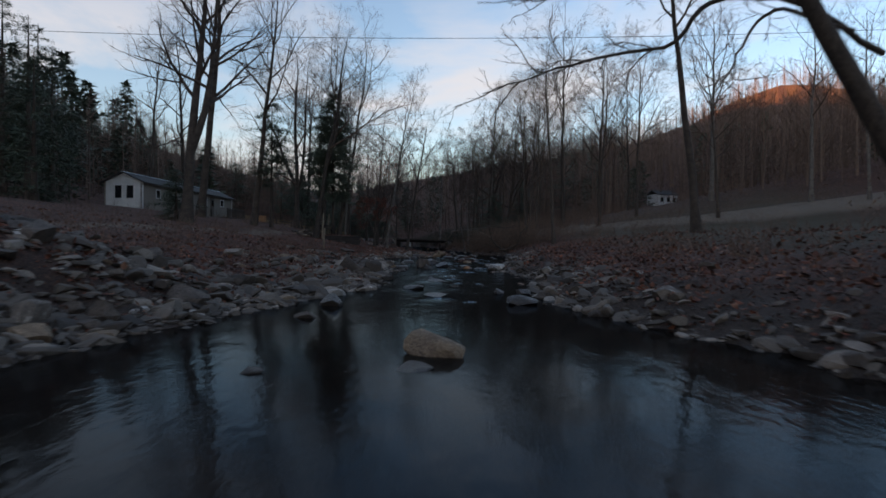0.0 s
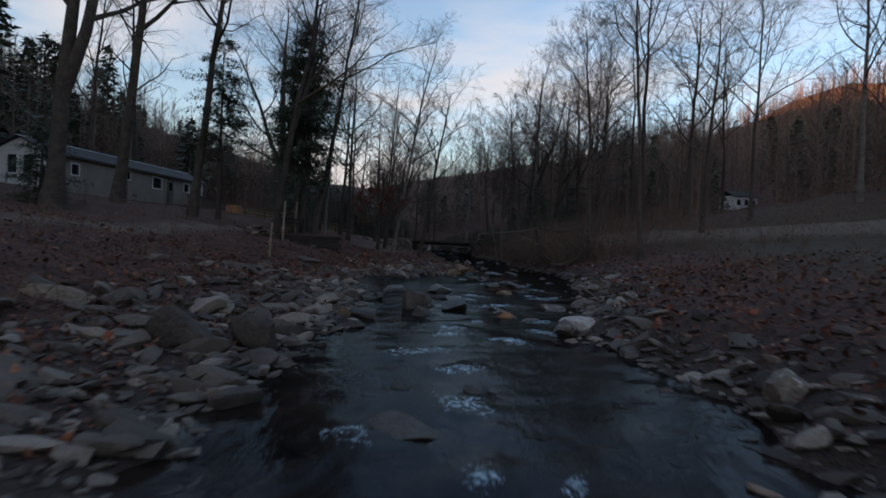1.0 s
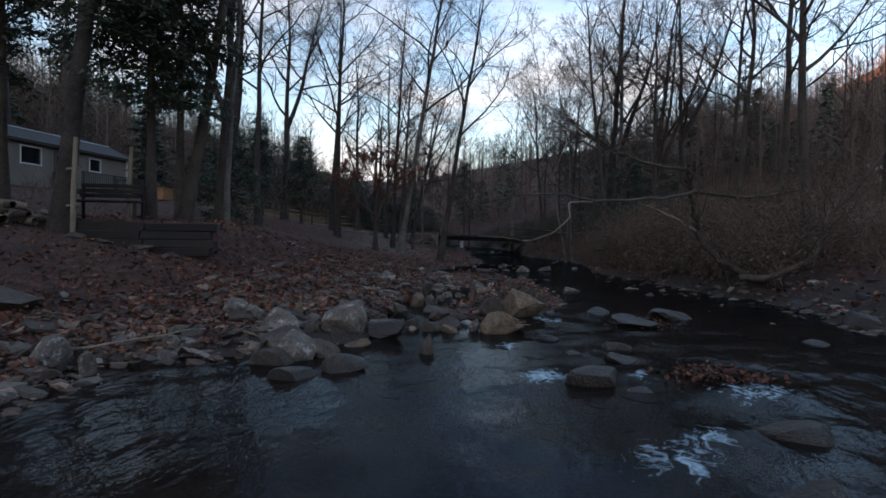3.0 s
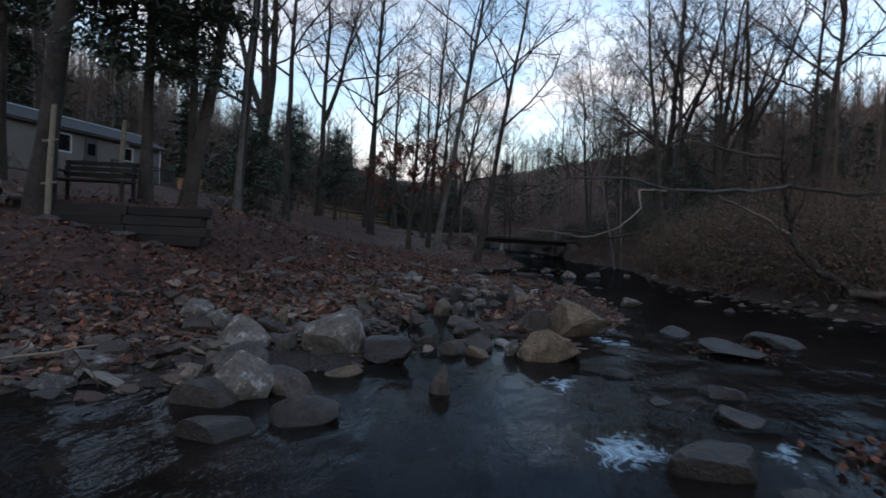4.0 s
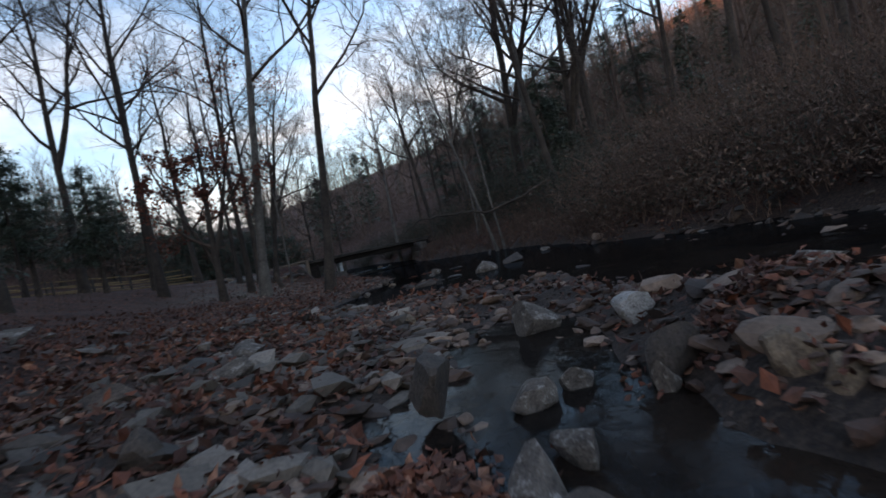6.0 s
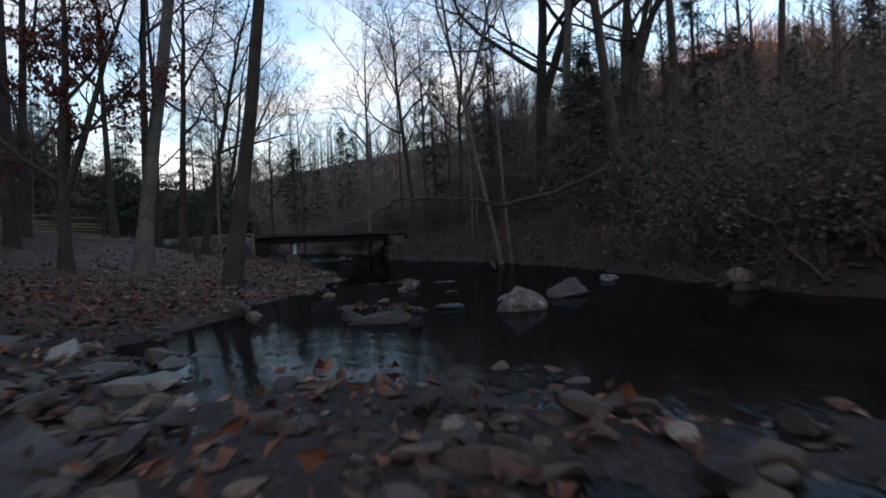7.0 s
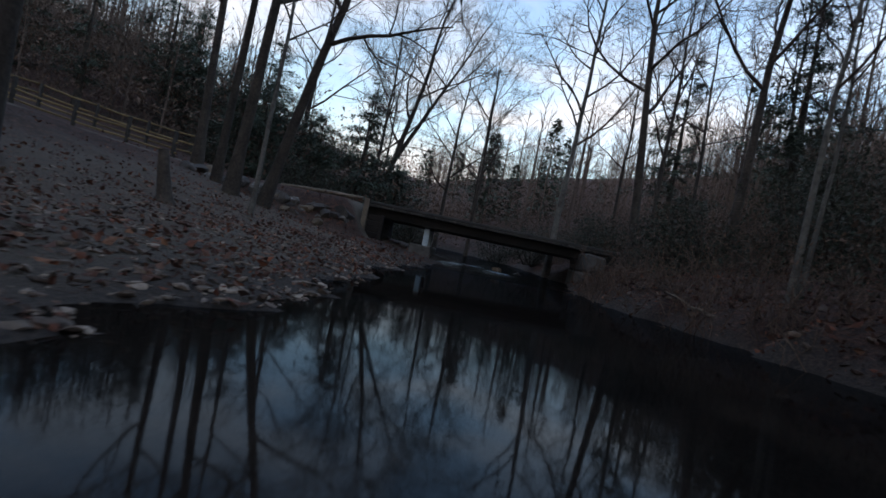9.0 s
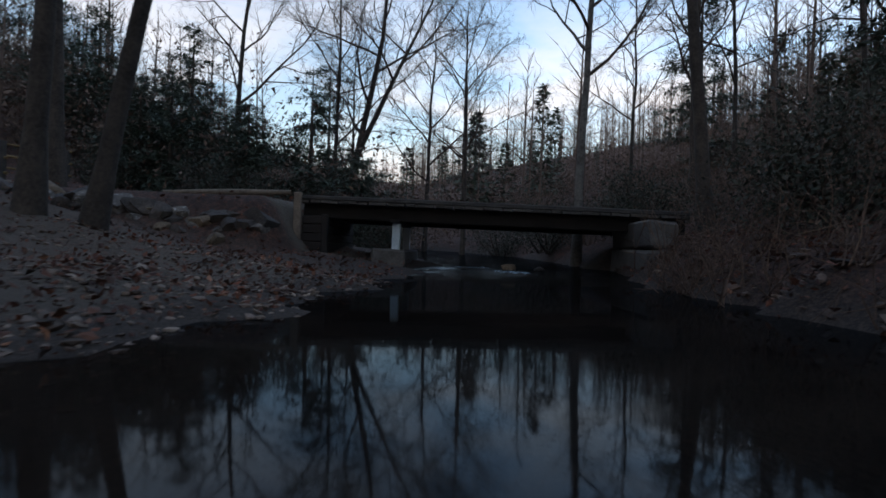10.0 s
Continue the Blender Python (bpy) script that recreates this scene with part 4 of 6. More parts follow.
def woods(name, count, box, keep, hmin, hmax, label, seed, kinds=None, mat=None):
    """Many bare trees scattered over a stretch of slope, as one object."""
    rr = np.random.default_rng(seed)
    vs, fs, n, made = [], [], 0, 0
    while made < count:
        x, y = rr.uniform(box[0], box[1]), rr.uniform(box[2], box[3])
        if not keep(x, y):
            made += 0.02
            continue
        v, f = (kinds or KINDS)[rr.integers(0, len(kinds or KINDS))]
        h, a = hmin * 0.6 + (hmax - hmin * 0.6) * rr.random() ** 0.8, rr.random() * 6.28
        c, s = math.cos(a), math.sin(a)
        thick = rr.uniform(0.8, 1.25)
        vs.append(np.stack([(v[:, 0] * c - v[:, 1] * s) * h * thick + x, (v[:, 0] * s + v[:, 1] * c) * h * thick + y, v[:, 2] * h + gz(x, y) - 0.2], -1))
        fs.append(f + n)
        n += len(v)
        made += 1
    tagged(new(name, fast_mesh(name, np.concatenate(vs), np.concatenate(fs), mat or M_FARWOOD)), label, "woods", kind="stuff")


def edge_r(x, y):
    return x - np.interp(y, BANK_Y, BANK_R)


def edge_l(x, y):
    return np.interp(y, BANK_Y, BANK_L) - x


def off_view(x, y):
    """The clearing before the small white house."""
    return not (y > 52 and abs(x - (1.9 + (y - 8) * 0.366)) < 3.0 and y < 104)


woods("woods_right", 860, (6, 75, 52, 150), lambda x, y: off_view(x, y) and edge_r(x, y) > 10 + 0.2 * max(0, 70 - y) and track_gap(np.array(x), np.array(y), ROAD_R) > 5, 6, 12, "leafless woods on the steep slope above the creek", 401)
woods("woods_meadow", 1000, (26, 110, -5, 100), lambda x, y: off_view(x, y) and x > 34 - 0.06 * y and track_gap(np.array(x), np.array(y), ROAD_R) > 2.5, 6, 12, "leafless woods behind the meadow", 402, FAR_KINDS)
woods("woods_left", 760, (-110, -30, 30, 150), lambda x, y: edge_l(x, y) > 32 or (y > 96 and edge_l(x, y) > 12), 7, 13, "leafless woods on the slope behind the house", 403)
woods("woods_ahead", 700, (-80, 60, 100, 240), lambda x, y: (edge_l(x, y) > 7 or edge_r(x, y) > 7), 7, 13, "leafless woods closing the head of the valley", 404)
woods("woods_hilltop", 700, (95, 200, 200, 300), lambda x, y: True, 6, 10, "leafless woods crowning the sunlit hill", 407, FAR_KINDS)
woods("woods_far", 620, (40, 260, 120, 360), lambda x, y: True, 8, 13, "leafless woods on the far sunlit hill", 405, FAR_KINDS)
woods("woods_far_left", 320, (-200, -40, 150, 300), lambda x, y: True, 8, 13, "leafless woods on the far slope", 406, FAR_KINDS)


def low_pine(rng):
    """A cheap ragged evergreen of unit height for the woods."""
    tb = Tubes()
    s = np.linspace(0, 1, 4)
    tb.tube(np.stack([0 * s, 0 * s, s], -1), 0.014 * (1 - 0.9 * s), 4)
    m = 520
    k = 0.12 + 0.87 * rng.random(m) ** 1.15
    az = rng.random(m) * 6.28
    puff = 0.6 + 0.5 * np.sin(k * 37 + rng.random() * 6) ** 2
    r = 0.21 * (1.02 - k) ** 0.7 * rng.random(m) ** 0.5 * puff * (1 + 0.4 * np.sin(az * 2 + k * 9))
    c = np.stack([np.cos(az) * r, np.sin(az) * r, k - 0.18 * r], -1)
    a = unit(np.stack([np.cos(az), np.sin(az), np.full(m, -0.15)], -1) + rng.normal(0, 0.35, (m, 3)))
    ln = rng.uniform(0.03, 0.075, m)
    tb.blades(c, a, unit(np.cross(a, (0, 0, 1.0) + rng.normal(0, 0.5, (m, 3)))), ln, ln * 0.3, True)
    return np.concatenate(tb.v), np.concatenate(tb.f)


PINES = [low_pine(rng) for _ in range(5)]
woods("pines_house", 34, (-62, -31, 36, 98), lambda x, y: edge_l(x, y) > 27 and x < -31 + 0.1 * max(0.0, y - 66), 9, 15, "tall dark evergreens crowding the slope behind the house", 412, PINES, M_NEEDLE)
woods("pines_left", 55, (-95, -31, 22, 110), lambda x, y: edge_l(x, y) > 29 and not (-42 < x < -24 and 43 < y < 66), 6, 13, "dark evergreens mixed through the slope behind the house", 408, PINES, M_NEEDLE)
woods("pines_ahead", 18, (-50, 40, 98, 170), lambda x, y: edge_l(x, y) > 6 or edge_r(x, y) > 6, 6, 11, "dark evergreens closing the head of the valley", 410, PINES, M_NEEDLE)
woods("woods_fence", 400, (-66, -19, 80, 118), lambda x, y: edge_l(x, y) > 14 and y > 84 - 0.5 * max(0.0, -24.0 - x), 5, 9.5, "leafless woods on the rise behind the rail fence", 416)
woods("pines_right", 50, (10, 60, 60, 140), lambda x, y: edge_r(x, y) > 14 and off_view(x, y), 5, 10, "dark evergreens mixed through the steep slope", 409, PINES, M_NEEDLE)


def brush(name, count, spots, hmin, hmax, label, seed, mat, stems=7):
    """Low twiggy growth over a stretch of bank."""
    rr = np.random.default_rng(seed)
    tb = Tubes()
    for _ in range(count):
        x, y = spots(rr)
        z = gz(x, y) - 0.03
        for _ in range(stems):
            h = rr.uniform(hmin, hmax)
            pts = sway(rr, (x + rr.normal(0, 0.12), y + rr.normal(0, 0.12), z), (rr.normal(0, 0.5), rr.normal(0, 0.5), 1.0), h, 4, 0.22, 0.02)
            tb.tube(pts, np.linspace(0.008 + 0.003 * h, 0.002, 5), 3)
            for _ in range(3):
                q, e = along_line(pts, rr.uniform(0.3, 0.9))
                tb.tube(sway(rr, q, e + rr.normal(0, 0.6, 3), h * 0.4, 2, 0.2, 0.02), (0.006, 0.004, 0.002), 3)
    tagged(new(name, tb.mesh(name, mat)), label, "brush", kind="stuff")


def pool_edge(rr):
    y = rr.uniform(49, 78)
    return np.interp(y, BANK_Y, BANK_R) - 0.1 + abs(rr.normal(0, 0.8)), y


brush("brush_pool", 200, pool_edge, 0.3, 1.1, "bare roots and thin brush along the pool's steep edge", 415, M_BRUSH, 5)


def right_slope(rr):
    y = rr.uniform(42, 86)
    return np.interp(y, BANK_Y, BANK_R) + (2.6 if 65 < y < 82 else 0.6) + abs(rr.normal(0, 4.5)), y


def left_back(rr):
    y = rr.uniform(12, 66)
    return np.interp(y, BANK_Y, BANK_L) - 7 - abs(rr.normal(0, 8)), y


brush("brush_right", 380, right_slope, 0.5, 2.0, "tangle of bare brush on the steep right bank", 410, M_BRUSH)
def first_bank(rr):
    y = rr.uniform(2, 34)
    return np.interp(y, BANK_Y, BANK_L) - 3.5 - abs(rr.normal(0, 5)), y


def first_right(rr):
    y = rr.uniform(6, 42)
    return np.interp(y, BANK_Y, BANK_R) + 3.0 + abs(rr.normal(0, 5)), y


brush("stalks_left", 150, first_bank, 0.25, 0.9, "dead stalks and thin brush on the leafy bank", 413, M_BRUSH, 4)
brush("stalks_right", 150, first_right, 0.25, 0.9, "dead stalks and thin brush at the meadow's edge", 414, M_BRUSH, 4)
brush("brush_left", 160, left_back, 0.3, 1.1, "sparse bare saplings and brush on the left bank", 411, M_BRUSH, 4)


def thicket(name, count, spots, label, seed, mat, lo, hi, per=26, leaf=1.0):
    """Low leafy growth over a slope, as one object: clumps of small blades."""
    rr = np.random.default_rng(seed)
    tb = Tubes()
    xy = np.array([spots(rr) for _ in range(count)])
    z = ground_z(xy[:, 0], xy[:, 1])
    size = rr.uniform(lo, hi, count)
    c = np.repeat(np.stack([xy[:, 0], xy[:, 1], z], -1), per, 0)
    sz = np.repeat(size, per)[:, None]
    off = rr.normal(0, 1, (count * per, 3)) * np.array((0.42, 0.42, 0.36)) * sz
    off[:, 2] = np.abs(off[:, 2]) + 0.1 * sz[:, 0]
    a = unit(rr.normal(0, 1, (count * per, 3)) + (0, 0, 0.3))
    ln = rr.uniform(0.07, 0.17, count * per) * (0.6 + 0.4 * sz[:, 0]) * leaf
    tb.blades(c + off, a, unit(np.cross(a, rr.normal(0, 1, (count * per, 3)))), ln, ln * 0.25, True)
    tagged(new(name, tb.mesh(name, mat, False)), label, "undergrowth", kind="stuff")


def tangle_spots(rr):
    y = rr.uniform(44.5, 56)
    return np.interp(y, BANK_Y, BANK_R) + 0.35 + abs(rr.normal(0, 1.5)), y


brush("tangle_twigs", 150, tangle_spots, 0.7, 2.2, "bare twigs of the dark tangle on the right bank", 428, M_BRUSH, 6)
thicket("tangle_right", 190, tangle_spots, "dark tangle of brush and dead leaves overhanging the right bank", 426, M_BRUSH, 1.0, 2.1, 240, 0.42)
thicket("tangle_leafy", 120, tangle_spots, "dark green leaves in the tangle on the right bank", 427, M_BROAD, 0.9, 1.9, 200, 0.42)


def slope_spots(rr):
    y = rr.uniform(56, 100)
    return np.interp(y, BANK_Y, BANK_R) + 1.4 + abs(rr.normal(0, 7)), y


def far_right_spots(rr):
    while True:
        y = rr.uniform(50, 150)
        x = np.interp(y, BANK_Y, BANK_R) + 8 + 34 * rr.random()
        if off_view(x, y):
            return x, y


def brown_spots(rr):
    while True:
        y = rr.uniform(42, 150)
        x = np.interp(y, BANK_Y, BANK_R) + 1.2 + abs(rr.normal(0, 18))
        if off_view(x, y):
            return x, y


def left_spots(rr):
    while True:
        y = rr.uniform(72, 120)
        x = np.interp(y, BANK_Y, BANK_L) - 6 - 30 * rr.random()
        if y > 82.5 - 0.62 * max(0.0, -16.0 - x):
            return x, y


thicket("undergrowth_right", 700, slope_spots, "dark evergreen undergrowth on the steep slope", 420, M_BROAD, 0.5, 1.5, 90, 0.55)
thicket("undergrowth_dead", 3000, brown_spots, "dead brown undergrowth among the slope's trees", 421, M_BRUSH, 0.7, 2.0, 76, 0.5)
thicket("undergrowth_left", 700, left_spots, "dark evergreen undergrowth beyond the driveway", 422, M_BROAD, 0.6, 1.8, 70, 0.55)

def rise_spots(rr):
    while True:
        x, y = rr.uniform(-58, -11), rr.uniform(80, 112)
        if y > 84.5 - 0.55 * max(0.0, -20.0 - x):
            return x, y


thicket("undergrowth_rise", 1100, rise_spots, "dense brown brush on the rise behind the rail fence", 425, M_BRUSH, 3.0, 6.4, 110, 0.55)


def hill_spots(rr):
    while True:
        x, y = rr.uniform(-90, 115), rr.uniform(0, 230)
        if (edge_r(x, y) > 20 or edge_l(x, y) > 26 or y > 105) and not (-30 < x < 0 and y < 82) and not (0 < x < 30 and y < 50) and off_view(x, y) and track_gap(np.array(x), np.array(y), ROAD_R) > 3:
            return x, y


thicket("undergrowth_hills", 8000, hill_spots, "grey-brown brush filling in between the trees of the slopes", 424, M_FARWOOD, 2.5, 5.5, 18)
brush("saplings_right", 600, far_right_spots, 1.5, 4.5, "thin bare saplings crowding the slope", 423, M_BRUSH, 3)

# ---- stones ----
def rock_shape(seed, level, flat):
    """A worn stone of unit size: a lumpy sphere with a few broken faces."""
    rr = np.random.default_rng(seed)
    bm = bmesh.new()
    bmesh.ops.create_icosphere(bm, subdivisions=level, radius=0.5)
    cuts = [(unit(rr.normal(0, 1, 3) * (1, 1, 1.3)), rr.uniform(0.2, 0.4)) for _ in range(13)]
    shift = rr.uniform(-50, 50, 3)
    for v in bm.verts:
        p = np.array(v.co)
        p = p * (1 + 0.30 * noise.noise(Vector(p * 2.4 + shift)) + 0.08 * noise.noise(Vector(p * 6 + shift)))
        for nrm, lim in cuts:
            over = p @ nrm - lim
            if over > 0:
                p = p - nrm * over * 0.93
        v.co = p * (1 + 0.05 * noise.noise(Vector(p * 5.0 - shift)) + 0.035 * noise.noise(Vector(p * 11.0 + shift)))
    co = np.array([v.co[:] for v in bm.verts])
    size, mid = np.ptp(co, axis=0), (co.max(0) + co.min(0)) / 2
    for v in bm.verts:
        v.co = (np.array(v.co) - mid) / size
    faces = [[v.index for v in f.verts] for f in bm.faces]
    co = np.array([v.co[:] for v in bm.verts])
    bm.free()
    return co, np.array(faces)


ROCK_MATS = {"rust": M_ROCK_RUST, "white": M_ROCK_WHITE, "grey": M_ROCK, "pale": M_ROCK_PALE, "wet": M_ROCK_WET, "tan": M_ROCK_TAN}
ROCKS = {}
for kind_name, mat in ROCK_MATS.items():
    ROCKS[kind_name] = []
    for i in range(11):
        co, fc = rock_shape(500 + i, 3, 0.5)
        shape = fast_mesh("rock", co, fc, mat, True)
        shape.set_sharp_from_angle(angle=radians(26))
        ROCKS[kind_name].append(shape)
ROCK_LABEL = {"rust": "rust-orange stained rock in the riffle", "white": "chalky white stone lying on the bank", "grey": "rounded grey-brown river rock at the water's edge", "pale": "pale lichen-spotted boulder on the stony bank",
              "wet": "dark wet rock standing in the running water", "tan": "smooth tan river rock in the shallows"}
rock_rng = np.random.default_rng(510)


def rock(x, y, z, w, h, kind="grey", deep=0.66, turn=None, label="", tilt=0.0, whole=False):
    """One stone of width w that stands h out of the ground or water at height z; broad dark ones in the current are heaps of smaller stones."""
    if kind == "wet" and w > 0.58 and not whole:
        for du, dv, k in ((-0.12, 0.05, 0.72), (0.36, -0.05, 0.42), (-0.42, -0.2, 0.34)):
            rock(x + du * w, y + dv * w, z, min(0.57, w * k), h * (1.0 if k > 0.6 else rock_rng.uniform(0.2, 0.5)), "wet", rock_rng.uniform(0.5, 0.9), None, label)
        return None
    ob = new("rock", ROCKS[kind][int(rock_rng.integers(0, 11))])
    h = h * (0.72 if kind == "wet" else 0.85)
    full = h * 1.45 + 0.05
    t = rock_rng.uniform(0, 360) if turn is None else turn
    ob.matrix_world = Matrix.Translation((x, y + w * deep * 0.4, z + h - full / 2)) @ pose(0, 0, 0, tilt, rock_rng.uniform(-8, 8), t) @ Matrix.Diagonal((w, w * deep, full, 1))
    return tagged(ob, label or ROCK_LABEL[kind], "rock", "river rocks")


def stones(kind, *spots, deep=0.72, label=""):
    """Single stones of one kind: near edge, level, width and height."""
    for x, y, z, w, h in spots:
        rock(x, y, z, w, h * (1.0 if kind == "wet" else 1.06), kind, deep, None, label, 0.0, True)


# first pool
rock(1.46, 4.87, 0.0, 0.78, 0.34, "tan", 0.8, 10, "tan boulder standing alone in the still water")
stones("wet", (1.31, 4.11, 0, 0.57, 0.03), (-0.47, 3.83, 0, 0.26, 0.06), (-1.2, 10.6, 0, 0.78, 0.36), (3.2, 11.2, 0.04, 0.76, 0.24), (1.05, 13.2, 0, 0.9, 0.08), (0.22, 15.4, 0, 1.0, 0.18), (0.78, 18.3, 0.03, 0.9, 0.18), (3.5, 14.1, 0, 0.5, 0.2), (2.8, 14.2, 0, 0.34, 0.2))
rock(-4.4, 5.6, 0.15, 0.78, 0.52, "pale", label="pale greenish boulder on the stony bank")
rock(-4.0, 6.6, 0.12, 0.7, 0.42, "grey")
rock(-6.1, 14.8, 0.4, 0.68, 0.38, "pale", label="bluish pale boulder lying on the stony bank")
rock(-1.2, 8.5, 0.0, 0.48, 0.13, "grey")
# stony bars of the riffle
rock(-2.7, 20.6, 0.15, 1.0, 0.78, "grey", 0.45, 25, "tilted grey slab on the stony bar", 24)
rock(-1.95, 21.3, 0.12, 0.95, 0.74, "grey", 0.45, -35, "tilted grey slab on the stony bar", 28)
rock(-5.7, 21.7, 0.5, 1.25, 0.5, "tan", 0.6, 5)
rock(-5.0, 22.8, 0.5, 0.95, 0.4, "grey", 0.6)
rock(-6.4, 30.0, 0.6, 1.35, 0.5, "grey", 0.6, 15)
stones("wet", (-1.2, 25.3, 0.12, 0.8, 0.36), (0.6, 27.4, 0.18, 0.88, 0.36), (-2.66, 28.25, 0.15, 0.8, 0.28), (-1.2, 24.1, 0.12, 0.62, 0.22), (-2.76, 30.8, 0.2, 0.95, 0.34), (2.4, 26.0, 0.15, 0.55, 0.16), (-1.8, 33.3, 0.25, 0.6, 0.16), (2.46, 31.9, 0.22, 0.5, 0.24))
stones("wet", (-1.55, 30.8, 0.2, 0.95, 0.4), (-0.2, 31.1, 0.22, 1.0, 0.44), (1.5, 33.5, 0.3, 0.85, 0.36), (2.35, 33.6, 0.3, 0.75, 0.3), label="broad wet boulder splitting the current")
stones("grey", (-0.35, 27.4, 0.16, 1.05, 0.55), (-0.05, 26.2, 0.12, 0.7, 0.32), (0.5, 30.0, 0.18, 0.55, 0.14), (-2.35, 26.3, 0.12, 0.8, 0.14), (-1.6, 24.3, 0.1, 0.34, 0.18), (4.7, 34.0, 0.35, 0.95, 0.32), (-6.2, 36.6, 0.75, 1.1, 0.4), (-5.0, 35.0, 0.5, 0.8, 0.36), (-2.7, 30.3, 0.2, 0.42, 0.16))
stones("pale", (3.0, 24.5, 0.2, 0.88, 0.28), (3.15, 28.2, 0.2, 1.05, 0.18), (4.9, 19.8, 0.28, 0.6, 0.34), (5.0, 21.1, 0.28, 0.55, 0.2), (4.8, 27.6, 0.3, 0.55, 0.14), (-5.4, 27.2, 0.42, 0.75, 0.36), (5.4, 37.2, 0.42, 1.2, 0.3), (-4.3, 35.6, 0.45, 0.55, 0.32), (-3.8, 35.5, 0.45, 0.28, 0.2), (-3.5, 36.2, 0.45, 0.3, 0.1), deep=0.55)
stones("white", (3.25, 24.7, 0.15, 0.72, 0.4), (-3.24, 30.43, 0.4, 0.36, 0.24), (-0.72, 43.7, 0.64, 0.38, 0.12), (-0.78, 39.2, 0.49, 0.2, 0.04))
stones("rust", (1.86, 26.5, 0.13, 0.48, 0.22), (-0.92, 30.45, 0.16, 0.42, 0.22), (0.69, 39.5, 0.42, 0.28, 0.06), (4.2, 32.7, 0.27, 0.4, 0.1))
rock(1.9, 31.3, 0.24, 0.52, 0.24, "tan", 0.7, 20)
stones("wet", (1.9, 34.9, 0.32, 0.58, 0.26), (0.7, 36.0, 0.36, 0.5, 0.32), (1.06, 35.8, 0.34, 0.46, 0.16), (2.46, 34.1, 0.3, 0.5, 0.12), (1.15, 37.8, 0.38, 0.5, 0.18), (2.58, 36.5, 0.35, 0.36, 0.12), (3.7, 36.1, 0.37, 0.5, 0.14), (2.4, 37.0, 0.38, 0.4, 0.12), (3.6, 38.5, 0.4, 0.5, 0.12))
stones("wet", (1.6, 39.5, 0.43, 0.8, 0.3), (2.3, 40.4, 0.44, 0.7, 0.26), (1.2, 40.8, 0.44, 0.55, 0.18), label="dark wet boulder with leaves caught on it in the current")
# the gravel point
stones("pale", (-2.23, 37.84, 0.5, 0.72, 0.44), (-2.89, 37.41, 0.5, 0.55, 0.36), (-2.26, 36.41, 0.45, 0.46, 0.3), deep=0.8, label="white-crusted boulder on the gravel point")
stones("pale", (-3.83, 38.12, 0.7, 0.36, 0.18), (-3.45, 37.93, 0.68, 0.29, 0.12), (-0.63, 38.71, 0.5, 0.20, 0.12), (-1.03, 41.28, 0.5, 0.20, 0.07), (-2.91, 39.89, 0.6, 0.16, 0.06), (-2.50, 39.71, 0.56, 0.22, 0.06), (-1.19, 44.50, 0.56, 0.39, 0.2))
stones("grey", (-2.64, 36.93, 0.45, 0.69, 0.24), (-2.35, 36.22, 0.42, 0.53, 0.18), (-2.02, 36.65, 0.42, 0.44, 0.2), (-3.58, 37.84, 0.6, 0.42, 0.15), (-2.21, 37.74, 0.5, 0.25, 0.12), (-0.97, 37.08, 0.42, 0.18, 0.26), (-1.48, 40.16, 0.48, 0.43, 0.15), (-0.98, 38.80, 0.48, 0.41, 0.13))
stones("wet", (-1.68, 37.84, 0.47, 0.65, 0.28), (-1.60, 36.12, 0.42, 0.44, 0.22), (-1.94, 35.68, 0.42, 0.44, 0.14), (1.12, 37.08, 0.38, 0.48, 0.2), (0.67, 37.36, 0.4, 0.36, 0.09), (0.34, 38.12, 0.41, 0.33, 0.16), (-2.8, 33.5, 0.25, 0.4, 0.16), (-2.3, 33.3, 0.25, 0.36, 0.12), (-2.0, 32.8, 0.25, 0.46, 0.14))
stones("tan", (-1.83, 37.27, 0.45, 0.32, 0.08), (-0.93, 38.46, 0.49, 0.24, 0.06), (-3.14, 38.70, 0.65, 0.13, 0.16))
rock(0.03, 40.02, 0.48, 0.72, 0.50, "tan", 0.85, 20, "large rounded boulder at the head of the riffle")
rock(-0.46, 40.07, 0.48, 0.47, 0.34, "grey", 0.8, 70)
rock(-0.20, 38.55, 0.46, 0.63, 0.32, "tan", 0.75, 50, "tan boulder washed by the current")
stones("grey", (-1.27, 39.57, 0.5, 0.45, 0.13), (-0.61, 40.16, 0.5, 0.36, 0.18), (-1.16, 38.46, 0.49, 0.29, 0.1), (-2.56, 37.65, 0.55, 0.24, 0.13), (-2.34, 38.71, 0.55, 0.45, 0.16), (-2.95, 38.08, 0.64, 0.33, 0.08), (-1.49, 38.71, 0.49, 0.20, 0.13), (-1.98, 39.98, 0.54, 0.24, 0.1), (-2.61, 38.76, 0.6, 0.32, 0.12))
